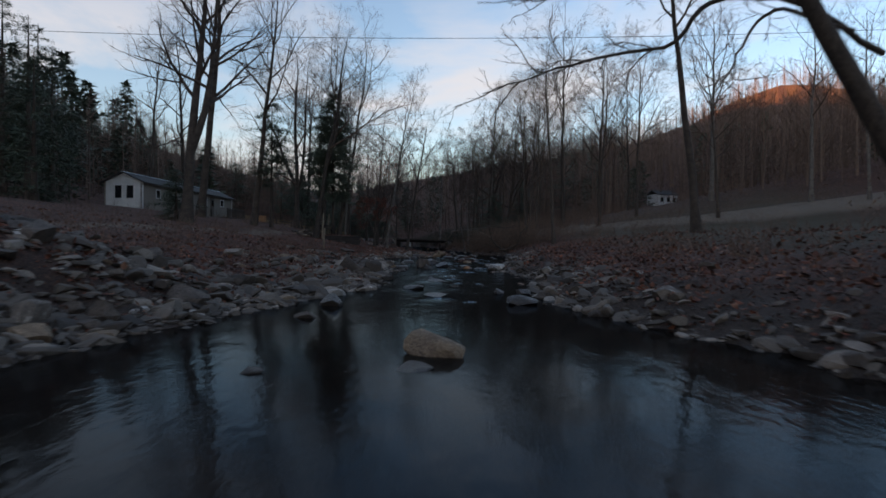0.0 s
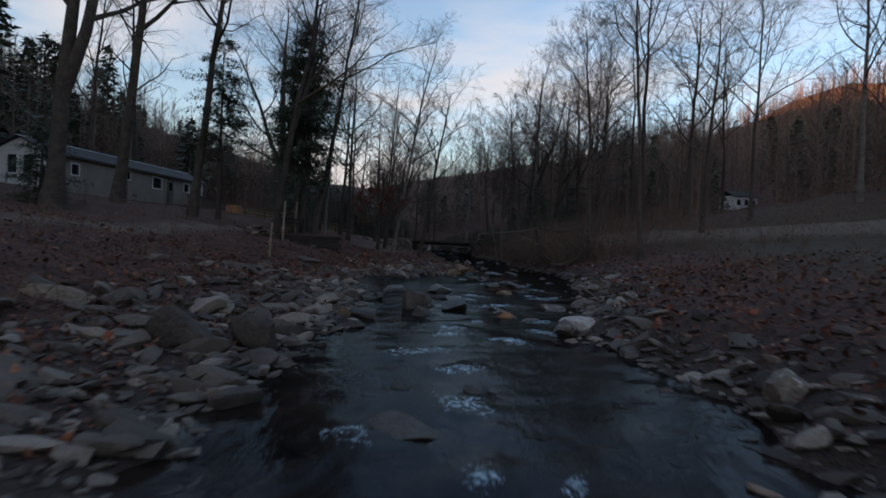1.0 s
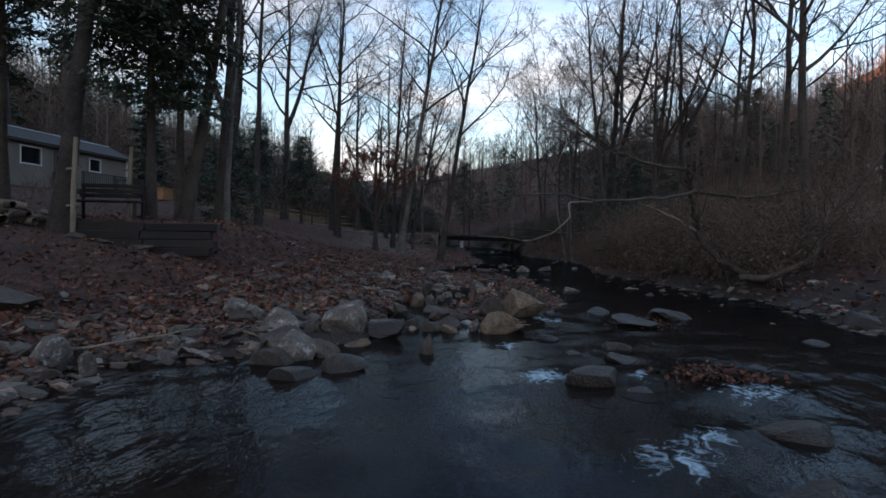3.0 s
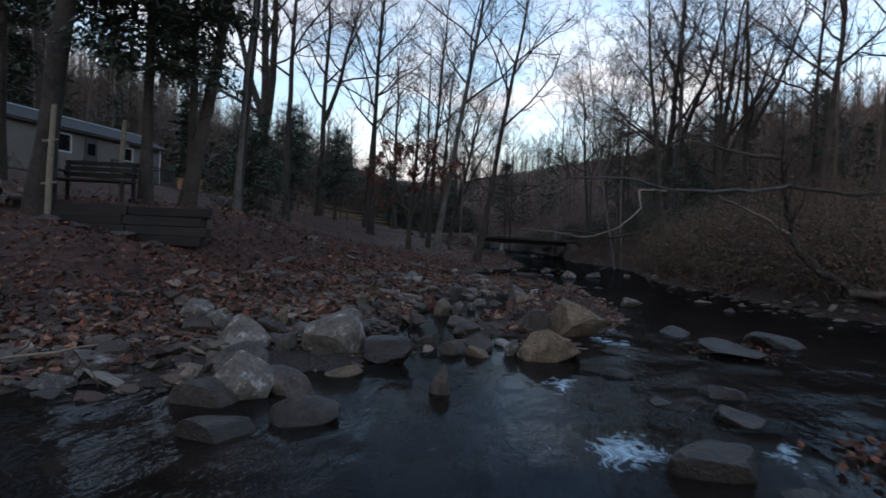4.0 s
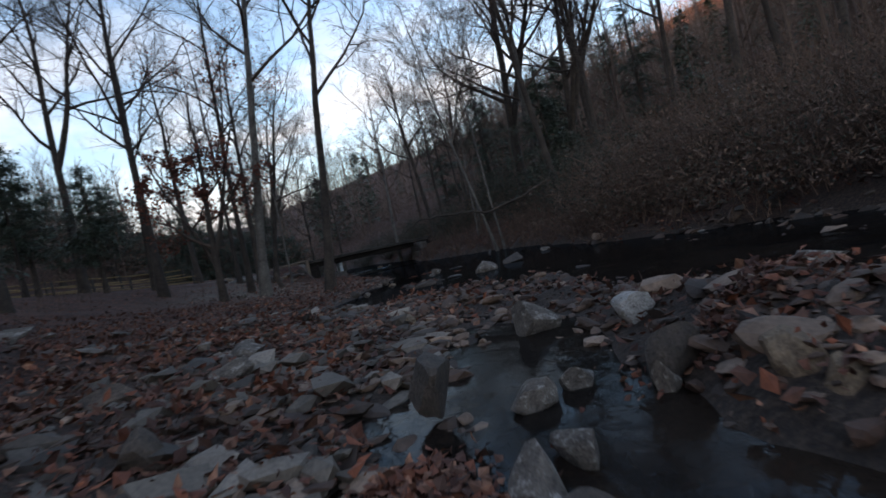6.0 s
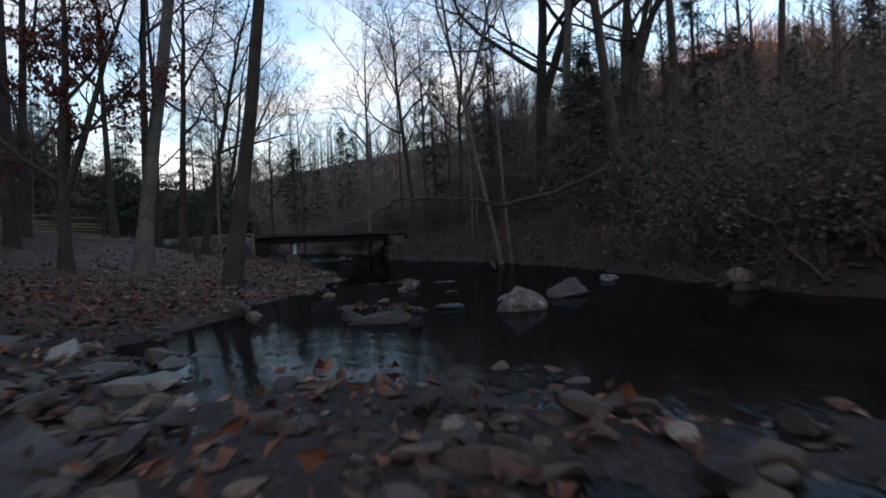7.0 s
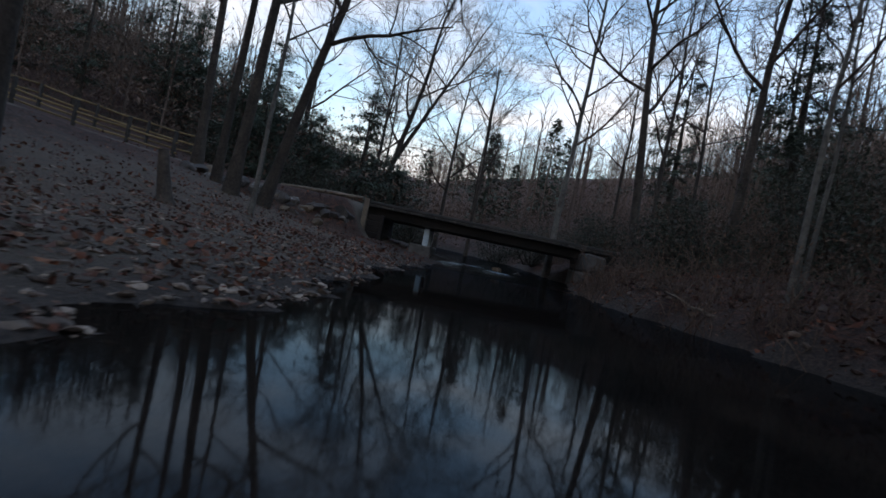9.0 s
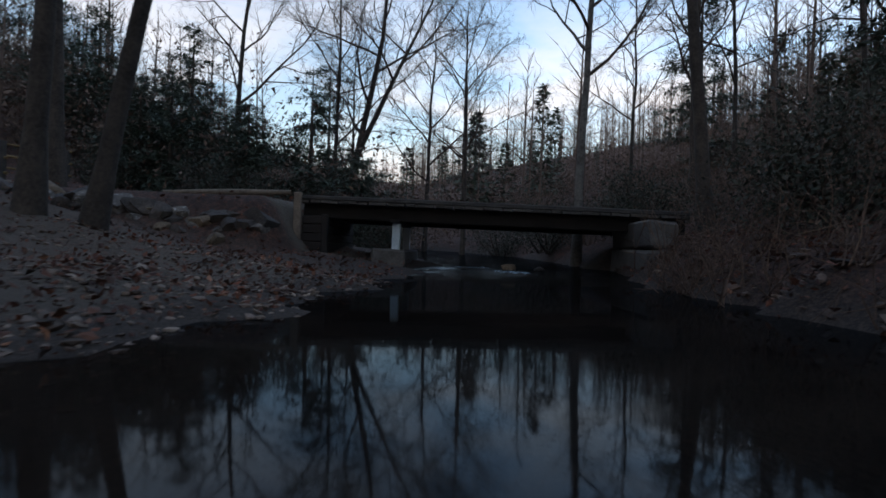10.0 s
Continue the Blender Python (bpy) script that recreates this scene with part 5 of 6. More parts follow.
# round the side pool
stones("grey", (-2.10, 42.94, 0.62, 0.34, 0.2), (-0.98, 42.64, 0.58, 0.36, 0.18), (-0.27, 41.75, 0.62, 0.35, 0.38), (-0.60, 41.75, 0.56, 0.37, 0.18), (-0.44, 40.90, 0.56, 0.40, 0.14), (0.04, 41.62, 0.66, 0.30, 0.18), (-0.80, 41.41, 0.5, 0.19, 0.07), (-1.77, 41.53, 0.5, 0.24, 0.11), (-3.45, 42.85, 0.66, 0.32, 0.18))
stones("grey", (-1.16, 40.20, 0.48, 0.23, 0.08), (-0.89, 40.11, 0.48, 0.32, 0.08), (-1.07, 40.47, 0.48, 0.34, 0.06), (-2.28, 41.28, 0.54, 0.27, 0.09), (-2.76, 40.77, 0.6, 0.27, 0.09), (-3.08, 40.86, 0.62, 0.25, 0.09), (-2.52, 40.43, 0.56, 0.22, 0.07), (-2.70, 40.16, 0.6, 0.23, 0.07), (0.45, 53.8, 0.5, 0.7, 0.2))
stones("pale", (-1.36, 42.94, 0.51, 0.25, 0.09), (-1.65, 42.77, 0.51, 0.25, 0.11), (-1.65, 42.08, 0.5, 0.25, 0.1), (-1.85, 41.87, 0.5, 0.34, 0.14), (-1.09, 42.56, 0.5, 0.14, 0.14), (-3.69, 45.51, 0.72, 0.44, 0.16), (-3.59, 44.75, 0.7, 0.39, 0.12), (0.98, 44.25, 0.52, 0.42, 0.14), deep=0.6)
stones("tan", (-0.84, 42.00, 0.58, 0.27, 0.2), (-0.77, 41.83, 0.55, 0.25, 0.16), (-1.92, 41.11, 0.5, 0.34, 0.22), (-0.39, 41.79, 0.6, 0.22, 0.2))
# upper pool
rock(-1.78, 52.5, 0.5, 0.66, 0.12, "grey", 0.3, -12, "long flat stone lying in the pool")
rock(-0.34, 52.68, 0.5, 0.5, 0.27, "pale", 0.6, 0, "pale arched boulder in the pool")
rock(-1.22, 56.4, 0.5, 0.40, 0.19, "pale", label="pale boulder rising from the still pool")
stones("wet", (-1.45, 52.15, 0.5, 0.18, 0.12), (-1.57, 53.4, 0.5, 0.24, 0.09), (-1.33, 53.2, 0.5, 0.19, 0.07), (-1.0, 53.3, 0.5, 0.34, 0.07), (-0.53, 57.4, 0.5, 0.54, 0.03))
stones("pale", (-0.27, 53.65, 0.5, 0.33, 0.1), (-1.38, 55.85, 0.5, 0.24, 0.08), (-3.0, 53.1, 0.58, 0.18, 0.06), (1.72, 55.6, 0.5, 0.34, 0.1))
stones("grey", (-2.0, 52.85, 0.5, 0.32, 0.1), (-2.12, 53.85, 0.5, 0.2, 0.06), (-3.3, 53.8, 0.6, 0.26, 0.1), (-2.68, 56.3, 0.62, 0.26, 0.1))
stones("tan", (-2.49, 55.9, 0.48, 0.22, 0.10), (-1.7, 54.6, 0.5, 0.16, 0.05))
rock(-3.6, 79.2, 0.6, 0.5, 0.2, "tan", label="orange-tan rock in the riffle under the bridge")
rock(-4.6, 78.9, 0.55, 0.4, 0.12, "wet")
rock(-2.9, 79.6, 0.6, 0.45, 0.16, "wet")
# boulders heaped beside the driveway, the slab on the bank
heap_rng = np.random.default_rng(530)
for i in range(34):
    bx = -8.15 - 4.6 * (i / 34) ** 1.2 + heap_rng.normal(0, 0.12)
    by = 76.75 - 0.22 * (-8.0 - bx) - (0.35 if i % 3 else 0.9) * heap_rng.random()
    bw = heap_rng.uniform(0.35, 0.8)
    rock(bx, by, gz(bx, by), bw, bw * heap_rng.uniform(0.4, 0.65), ("grey", "grey", "pale", "tan")[i % 4], 0.75, None, "grey boulder heaped below the gravel driveway")
rock(-7.3, 47.6, gz(-7.3, 47.6), 0.7, 0.22, "pale", 0.6, 30, "flat pale slab lying on the leafy bank")
rock(-8.4, 49.6, gz(-8.4, 49.6), 0.8, 0.2, "pale", 0.6, 10, "flat pale slab lying on the leafy bank")
rock(-9.9, 47.0, gz(-9.9, 47.0), 0.9, 0.25, "pale", 0.6, -20, "flat pale slab lying on the leafy bank")
rock(-8.0, 61.8, gz(-8.0, 61.8), 0.35, 0.18, "pale")


def scatter_rocks(count, spot, size, kinds, seed):
    rr = np.random.default_rng(seed)
    for _ in range(count):
        x, y = spot(rr)
        w = float(np.clip(rr.lognormal(math.log(size), 0.4), 0.12, 0.95))
        z = max(gz(x, y), float(water_z(y)) - 0.02)
        rock(x, y, z, w, w * rr.uniform(0.22, 0.5), kinds[int(rr.integers(0, len(kinds)))], rr.uniform(0.55, 0.95), None, "", rr.uniform(-10, 10))


def bar_left(y0, y1, reach):
    def spot(rr):
        y = rr.uniform(y0, y1)
        return np.interp(y, BANK_Y, BANK_L) + 0.4 - abs(rr.normal(0, reach)), y
    return spot


def bar_right(y0, y1, reach):
    def spot(rr):
        y = rr.uniform(y0, y1)
        return np.interp(y, BANK_Y, BANK_R) - 0.35 + abs(rr.normal(0, reach)), y
    return spot


def riffle(y0, y1):
    def spot(rr):
        y = rr.uniform(y0, y1)
        a, b = np.interp(y, BANK_Y, BANK_L), np.interp(y, BANK_Y, BANK_R)
        return a + (b - a) * rr.random(), y
    return spot


scatter_rocks(26, bar_left(3, 14, 2.6), 0.55, ("grey", "pale", "grey", "white"), 529)
scatter_rocks(26, bar_left(3, 34, 1.8), 0.50, ("grey", "grey", "pale", "tan"), 521)
scatter_rocks(20, bar_right(5, 34, 1.0), 0.44, ("grey", "pale", "grey"), 522)
scatter_rocks(20, bar_left(32, 50, 1.6), 0.26, ("grey", "pale", "grey", "tan"), 523)
scatter_rocks(14, riffle(14, 37), 0.29, ("wet", "wet", "wet", "grey"), 524)
scatter_rocks(8, bar_right(38, 50, 0.8), 0.26, ("wet", "grey", "tan"), 525)
scatter_rocks(8, bar_right(34, 52, 0.7), 0.34, ("grey", "wet"), 526)
scatter_rocks(12, bar_left(33, 37, 0.9), 0.34, ("pale", "grey"), 528)
scatter_rocks(8, bar_left(56, 66, 1.2), 0.24, ("grey", "pale"), 527)

# ---- small stones and fallen leaves ----
CHIPS = [rock_shape(560 + i, 1, 0.5) for i in range(8)]


def pebbles(name, count, spot, lo, hi, label, seed, mat, shapes=CHIPS):
    rr = np.random.default_rng(seed)
    vs, fs, n = [], [], 0
    xy = np.array([spot(rr) for _ in range(count)])
    zs = ground_z(xy[:, 0], xy[:, 1])
    for (x, y), z in zip(xy, zs):
        v, f = shapes[rr.integers(0, len(shapes))]
        w = lo * (hi / lo) ** (rr.random() ** 1.7)
        a = rr.random() * 6.28
        c, s = math.cos(a), math.sin(a)
        k = rr.uniform(0.4, 0.85)
        hh = w * rr.uniform(0.2, 0.46)
        tx, ty = rr.normal(0, 0.2), rr.normal(0, 0.2)
        vx, vy = v[:, 0] * w, v[:, 1] * w * k
        vs.append(np.stack([vx * c - vy * s + x, vx * s + vy * c + y, v[:, 2] * hh + vx * tx + vy * ty + z + hh * 0.22], -1))
        fs.append(f + n)
        n += len(v)
    tagged(new(name, fast_mesh(name, np.concatenate(vs), np.concatenate(fs), mat)), label, "stones", kind="stuff")


def gravel_left(rr):
    y = rr.uniform(2, 52)
    return np.interp(y, BANK_Y, BANK_L) + 0.5 - abs(rr.normal(0, 1.6)), y


def gravel_near(rr):
    y = rr.uniform(34, 50)
    return np.interp(y, BANK_Y, BANK_L) + 0.7 - abs(rr.normal(0, 1.7)), y


def gravel_right(rr):
    y = rr.uniform(3, 50)
    return np.interp(y, BANK_Y, BANK_R) - 0.4 + abs(rr.normal(0, 0.9)), y


def gravel_upper(rr):
    y = rr.uniform(50, 76)
    return np.interp(y, BANK_Y, BANK_L) + 0.3 - abs(rr.normal(0, 1.9)), y


def gravel_bar(rr):
    return -0.2 + rr.normal(0, 0.6), 42.5 + rr.normal(0, 1.7)


LUMPS = [rock_shape(580 + i, 2, 0.5) for i in range(6)]


def rubble_left(rr):
    y = rr.uniform(4, 32)
    return np.interp(y, BANK_Y, BANK_L) + 0.2 - abs(rr.normal(0, 2.4)), y


def rubble_right(rr):
    y = rr.uniform(4, 36)
    return np.interp(y, BANK_Y, BANK_R) - 0.2 + abs(rr.normal(0, 1.0)), y


def rubble_bed(rr):
    y = rr.uniform(14, 50)
    a, b = np.interp(y, BANK_Y, BANK_L), np.interp(y, BANK_Y, BANK_R)
    return a + (b - a) * rr.random(), y


def rubble_first(rr):
    y = rr.uniform(1.5, 13)
    return np.interp(y, BANK_Y, BANK_L) + 0.3 - 4.6 * rr.random() ** 1.2, y


pebbles("rubble_first", 420, rubble_first, 0.16, 0.62, "heaped brown and grey rocks on the first pool's bank", 595, M_RUBBLE, LUMPS)
pebbles("rubble_left", 950, rubble_left, 0.20, 0.80, "tumbled grey and brown rocks on the left bank", 591, M_RUBBLE, LUMPS)
pebbles("rubble_right", 420, rubble_right, 0.20, 0.65, "tumbled grey and brown rocks on the right bank", 592, M_RUBBLE, LUMPS)
def rubble_run(rr):
    y = rr.uniform(44, 55)
    return 0.2 + 3.6 * rr.random() ** 0.8, y


pebbles("rubble_run", 440, rubble_run, 0.12, 0.42, "dark stones breaking the run below the upper pool", 594, M_STONES, LUMPS)
pebbles("rubble_bed", 420, rubble_bed, 0.12, 0.36, "dark stones breaking the shallow riffle", 593, M_STONES, LUMPS)
pebbles("stones_left", 5200, gravel_left, 0.06, 0.40, "loose grey river stones on the left bar", 571, M_RUBBLE)
pebbles("stones_point", 5200, gravel_near, 0.035, 0.26, "loose river stones and pebbles on the gravel point", 572, M_STONES)
pebbles("stones_right", 2200, gravel_right, 0.06, 0.30, "loose grey river stones on the right bank", 573, M_RUBBLE)
pebbles("stones_upper", 2600, gravel_upper, 0.03, 0.13, "pebbles along the edge of the still pool", 574, M_STONES)
def shoal_spots(rr):
    return -1.2 + rr.normal(0, 0.85), 41.2 + rr.normal(0, 1.9)


def shallows(rr):
    return -1.2 + rr.normal(0, 1.1), 47.6 + rr.normal(0, 1.9)


pebbles("stones_shallows", 900, shallows, 0.05, 0.26, "stones breaking the shallows below the upper pool", 579, M_STONES, LUMPS)
pebbles("stones_shoal", 520, shoal_spots, 0.05, 0.24, "stones breaking the shallows beside the gravel bar", 578, M_STONES, LUMPS)
pebbles("stones_bar", 700, gravel_bar, 0.04, 0.18, "pebbles heaped on the gravel bar", 575, M_STONES)


def fallen_leaves(name, count, spot, label, seed, lo=0.07, hi=0.15):
    rr = np.random.default_rng(seed)
    tb = Tubes()
    xy = np.array([spot(rr) for _ in range(count)])
    z = ground_z(xy[:, 0], xy[:, 1])
    keep = z > water_z(xy[:, 1]) + 0.01
    c = np.stack([xy[:, 0], xy[:, 1], z + 0.01 + 0.09 * rr.random(count) ** 2], -1)[keep]
    m = len(c)
    a = unit(np.stack([rr.normal(0, 1, m), rr.normal(0, 1, m), rr.normal(0, 0.5, m)], -1))
    s = unit(np.cross(a, np.stack([rr.normal(0, 0.7, m), rr.normal(0, 0.7, m), np.ones(m)], -1)))
    size = lo * 0.6 + (hi * 1.15 - lo * 0.6) * rr.random(m) ** 1.6
    tb.blades(c, a, s, size, size * rr.uniform(0.18, 0.42, m))
    tagged(new(name, tb.mesh(name, M_LITTER, False)), label, "leaves", kind="stuff")


def litter_left(rr):
    y = rr.uniform(4, 56) if rr.random() < 0.88 else rr.uniform(56, 80)
    return np.interp(y, BANK_Y, BANK_L) - 0.3 - abs(rr.normal(0, 5.0)), y


def litter_near(rr):
    y = rr.uniform(33, 50)
    return np.interp(y, BANK_Y, BANK_L) + 0.2 - abs(rr.normal(0, 2.6)), y


def litter_right(rr):
    y = rr.uniform(3, 80)
    return np.interp(y, BANK_Y, BANK_R) + 0.2 + abs(rr.normal(0, 3.0)), y


fallen_leaves("leaves_left", 36000, litter_left, "brown fallen leaves over the left bank", 581, 0.05, 0.115)
fallen_leaves("leaves_point", 20000, litter_near, "rust and brown fallen leaves among the stones", 582, 0.05, 0.105)
def litter_start(rr):
    y = rr.uniform(0, 34)
    if rr.random() < 0.5:
        return np.interp(y, BANK_Y, BANK_L) - 1.2 - abs(rr.normal(0, 6.0)), y
    return np.interp(y, BANK_Y, BANK_R) + 0.8 + abs(rr.normal(0, 5.0)), y


fallen_leaves("leaves_start", 20000, litter_start, "red-brown fallen leaves over the banks of the first pool", 586, 0.09, 0.18)
fallen_leaves("leaves_right", 12000, litter_right, "brown fallen leaves over the right bank", 583)
def litter_upper(rr):
    y = rr.uniform(50, 80)
    return np.interp(y, BANK_Y, BANK_R) - 0.3 + abs(rr.normal(0, 1.6)), y


def shore_upper(rr):
    y = rr.uniform(55, 75)
    return np.interp(y, BANK_Y, BANK_L) + 0.1 - 5.0 * rr.random() ** 1.3, y


def gravel_right_upper(rr):
    y = rr.uniform(50, 78)
    return np.interp(y, BANK_Y, BANK_R) - 0.1 + abs(rr.normal(0, 0.9)), y


pebbles("stones_shore", 4600, shore_upper, 0.03, 0.12, "pale flat stones strewn over the upper bank", 577, M_SHINGLE)
fallen_leaves("leaves_upper", 9000, litter_upper, "brown fallen leaves on the steep bank above the pool", 585, 0.04, 0.09)
pebbles("stones_steep", 1100, gravel_right_upper, 0.04, 0.24, "stones and clods at the foot of the steep bank", 576, M_STONES)


def leaf_heap(x, y, r, count, seed, leaf=1.0):
    """A drift of leaves caught against stones."""
    rr = np.random.default_rng(seed)
    tb = Tubes()
    count = int(count * 1.7)
    px, py = x + rr.normal(0, r * 0.8, count), y + rr.normal(0, r * 0.6, count)
    base = np.maximum(ground_z(px, py), water_z(py))
    top = 0.12 * r / 0.25 * np.exp(-((px - x) / r) ** 2 - ((py - y) / (r * 0.6)) ** 2)
    c = np.stack([px, py, base + top * rr.random(count) + 0.012], -1)
    a = unit(rr.normal(0, 1, (count, 3)) * (1, 1, 0.5))
    size = rr.uniform(0.035, 0.07, count) * leaf
    tb.blades(c, a, unit(np.cross(a, (0, 0, 1.0) + rr.normal(0, 0.6, (count, 3)))), size, size * 0.4)
    tagged(new("leaf_drift", tb.mesh("leaf_drift", M_LITTER, False)), "drift of wet rust-brown leaves caught among stones", "leaves", kind="stuff")


fallen_leaves("leaves_shallows", 3200, shallows, "wet brown leaves among the stones of the shallows", 588, 0.05, 0.10)


def litter_poolside(rr):
    y = rr.uniform(49, 77)
    return np.interp(y, BANK_Y, BANK_L) + 0.1 - abs(rr.normal(0, 3.4)), y


fallen_leaves("leaves_poolside", 13000, litter_poolside, "red-brown fallen leaves on the bank beside the pool", 589, 0.035, 0.085)
leaf_heap(-2.23, 41.95, 0.26, 260, 701)
leaf_heap(-2.24, 42.3, 0.16, 150, 713)
leaf_heap(-0.62, 42.8, 0.30, 240, 702)
leaf_heap(1.75, 32.4, 0.36, 260, 703)
leaf_heap(1.75, 39.8, 0.3, 160, 714)
leaf_heap(-0.25, 27.7, 0.2, 90, 715)
leaf_heap(-0.72, 55.3, 0.06, 14, 710)
leaf_heap(-1.57, 53.55, 0.13, 80, 704)
leaf_heap(-2.0, 54.0, 0.12, 70, 705)
leaf_heap(-1.88, 57.81, 0.07, 42, 720, 0.55)
leaf_heap(-1.82, 58.0, 0.05, 26, 721, 0.55)
leaf_heap(-1.53, 58.04, 0.06, 36, 722, 0.55)
leaf_heap(-1.31, 58.08, 0.07, 46, 723, 0.55)
leaf_heap(-1.05, 59.33, 0.04, 20, 724, 0.55)
leaf_heap(-1.1, 57.94, 0.06, 32, 725, 0.55)
leaf_heap(1.9, 36.6, 0.3, 180, 711)
fallen_leaves("leaves_shoal", 2200, shoal_spots, "rust-coloured wet leaves among the stones of the shoal", 587, 0.05, 0.10)
fallen_leaves("leaves_bar", 900, gravel_bar, "rust-coloured leaves caught on the gravel bar", 584, 0.05, 0.10)

# ---- built things ----
def box_mesh(name, sx, sy, sz, mat, bevel=0.01, jitter=0.0, seed=0):
    """A worn block: slightly uneven, with bevelled edges; origin at the middle of its base."""
    rr = np.random.default_rng(seed)
    bm = bmesh.new()
    bmesh.ops.create_cube(bm, size=1.0)
    for v in bm.verts:
        v.co = Vector((v.co.x * sx + rr.normal(0, 1) * jitter, v.co.y * sy + rr.normal(0, 1) * jitter, (v.co.z + 0.5) * sz + rr.normal(0, 1) * jitter))
    if bevel:
        bmesh.ops.bevel(bm, geom=bm.edges[:], offset=bevel, segments=1, affect="EDGES")
    me = bpy.data.meshes.new(name)
    bm.to_mesh(me)
    bm.free()
    me.materials.append(mat)
    return me


def block(name, parent, m, sx, sy, sz, mat, bevel=0.01, jitter=0.0, seed=0, label=""):
    ob = part(name, box_mesh(name, sx, sy, sz, mat, bevel, jitter, seed), parent, label)
    ob.matrix_local = m
    return ob


def pole_mesh(name, pts, radii, mat, sides=8):
    tb = Tubes()
    tb.tube(pts, radii, sides)
    return tb.mesh(name, mat)


# bridge: two steel beams, planks, kerb timbers, a painted pier
BX, BY, BZ = -7.9, 77.95, 2.06
BLEN, BTURN = 8.2, 10.5
bridge = empty("bridge", BX, BY, 0.0, "low timber bridge with dark beams over the creek", "bridge", turn=BTURN)
SAG = -1.0
def on_bridge(u, v, z, rz=0.0):
    return pose(u, v, z + u * math.tan(radians(SAG)), 0, -SAG, rz)


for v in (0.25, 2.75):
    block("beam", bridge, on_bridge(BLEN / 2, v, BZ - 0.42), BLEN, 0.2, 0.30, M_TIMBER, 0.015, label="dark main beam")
plank_me = [box_mesh("plank", 0.195, 3.3, 0.055, M_DECKWOOD, 0.006, 0.004, s) for s in range(5)]
for i in range(40):
    pk = part("plank", plank_me[i % 5], bridge)
    pk.matrix_local = on_bridge(0.12 + i * 0.204, 1.5, BZ - 0.115 + 0.004 * (i % 3), 0.4 * ((i * 7) % 5 - 2))
for v in (-0.08, 3.08):
    block("kerb_timber", bridge, on_bridge(BLEN / 2, v, BZ - 0.05), BLEN, 0.14, 0.10, M_DECKWOOD, 0.02, 0.004, 3)
    for u in (0.4, 4.0, 7.8):
        block("kerb_block", bridge, on_bridge(u, v, BZ - 0.10), 0.3, 0.12, 0.055, M_TIMBER, 0.01)
block("pier", bridge, on_bridge(2.02, 0.3, 1.02), 0.17, 0.17, 0.66, M_PAINT, 0.012, label="pale painted steel pier")
block("pier", bridge, on_bridge(2.02, 2.7, 1.02), 0.17, 0.17, 0.66, M_PAINT, 0.012, label="pale painted steel pier")
block("footing", bridge, on_bridge(1.9, 1.5, 0.35), 0.75, 3.2, 0.70, M_CONCRETE, 0.04, 0.02, 5, "stained concrete footing")
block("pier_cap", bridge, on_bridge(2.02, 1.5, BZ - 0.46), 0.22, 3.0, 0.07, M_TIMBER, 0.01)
# left abutment of timbers, right one of concrete
crib = empty("timber_abutment", BX, BY, 0.0, "dark timber crib holding the bridge's bank end", "abutment", turn=BTURN)
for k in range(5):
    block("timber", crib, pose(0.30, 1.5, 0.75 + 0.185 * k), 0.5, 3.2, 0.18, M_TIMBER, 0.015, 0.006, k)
block("corner_post", crib, pose(-0.03, -0.16, 0.7), 0.15, 0.15, 1.45, M_DEAD, 0.015, 0.006, 8, "grey weathered corner post")
block("corner_post", crib, pose(0.55, -0.14, 0.6), 0.13, 0.13, 1.1, M_TIMBER, 0.015, 0.006, 9)
block("wing_wall", crib, pose(-0.5, 0.0, 0.75), 0.8, 0.25, 0.75, M_CONCRETE, 0.04, 0.03, 10, "rough concrete wing wall")
kerb_log = new("kerb_log", pole_mesh("kerb_log", [(-10.6, 77.05, 2.06), (-9.8, 77.25, 2.09), (-9.0, 77.42, 2.11), (-8.0, 77.66, 2.13)], (0.045, 0.06, 0.065, 0.05), M_DEAD))
tagged(kerb_log, "pale weathered log edging the gravel driveway", "log")
far_block = empty("concrete_abutment", -0.85, 78.35, 0.35, "stained concrete block under the bridge's far end", "abutment", turn=BTURN)
block("block", far_block, pose(0.27, 0.9, 0), 0.66, 2.8, 0.80, M_CONCRETE, 0.05, 0.03, 12)
block("block", far_block, pose(0.27, 1.0, 0.803), 0.60, 2.8, 0.56, M_CONCRETE, 0.05, 0.03, 13)

# split-rail fence along the driveway
FENCE = [(-16.4, 80.4), (-18.0, 79.6), (-19.6, 78.7), (-21.2, 77.7), (-22.9, 76.6), (-24.7, 75.4), (-26.5, 74.2), (-28.3, 72.9), (-30.2, 71.8)]
FENCE_NEAR = [(-14.6, 76.9), (-16.2, 76.6), (-17.9, 76.1), (-19.6, 75.3), (-21.3, 74.4), (-23.0, 73.3), (-24.6, 72.0), (-26.2, 70.6)]


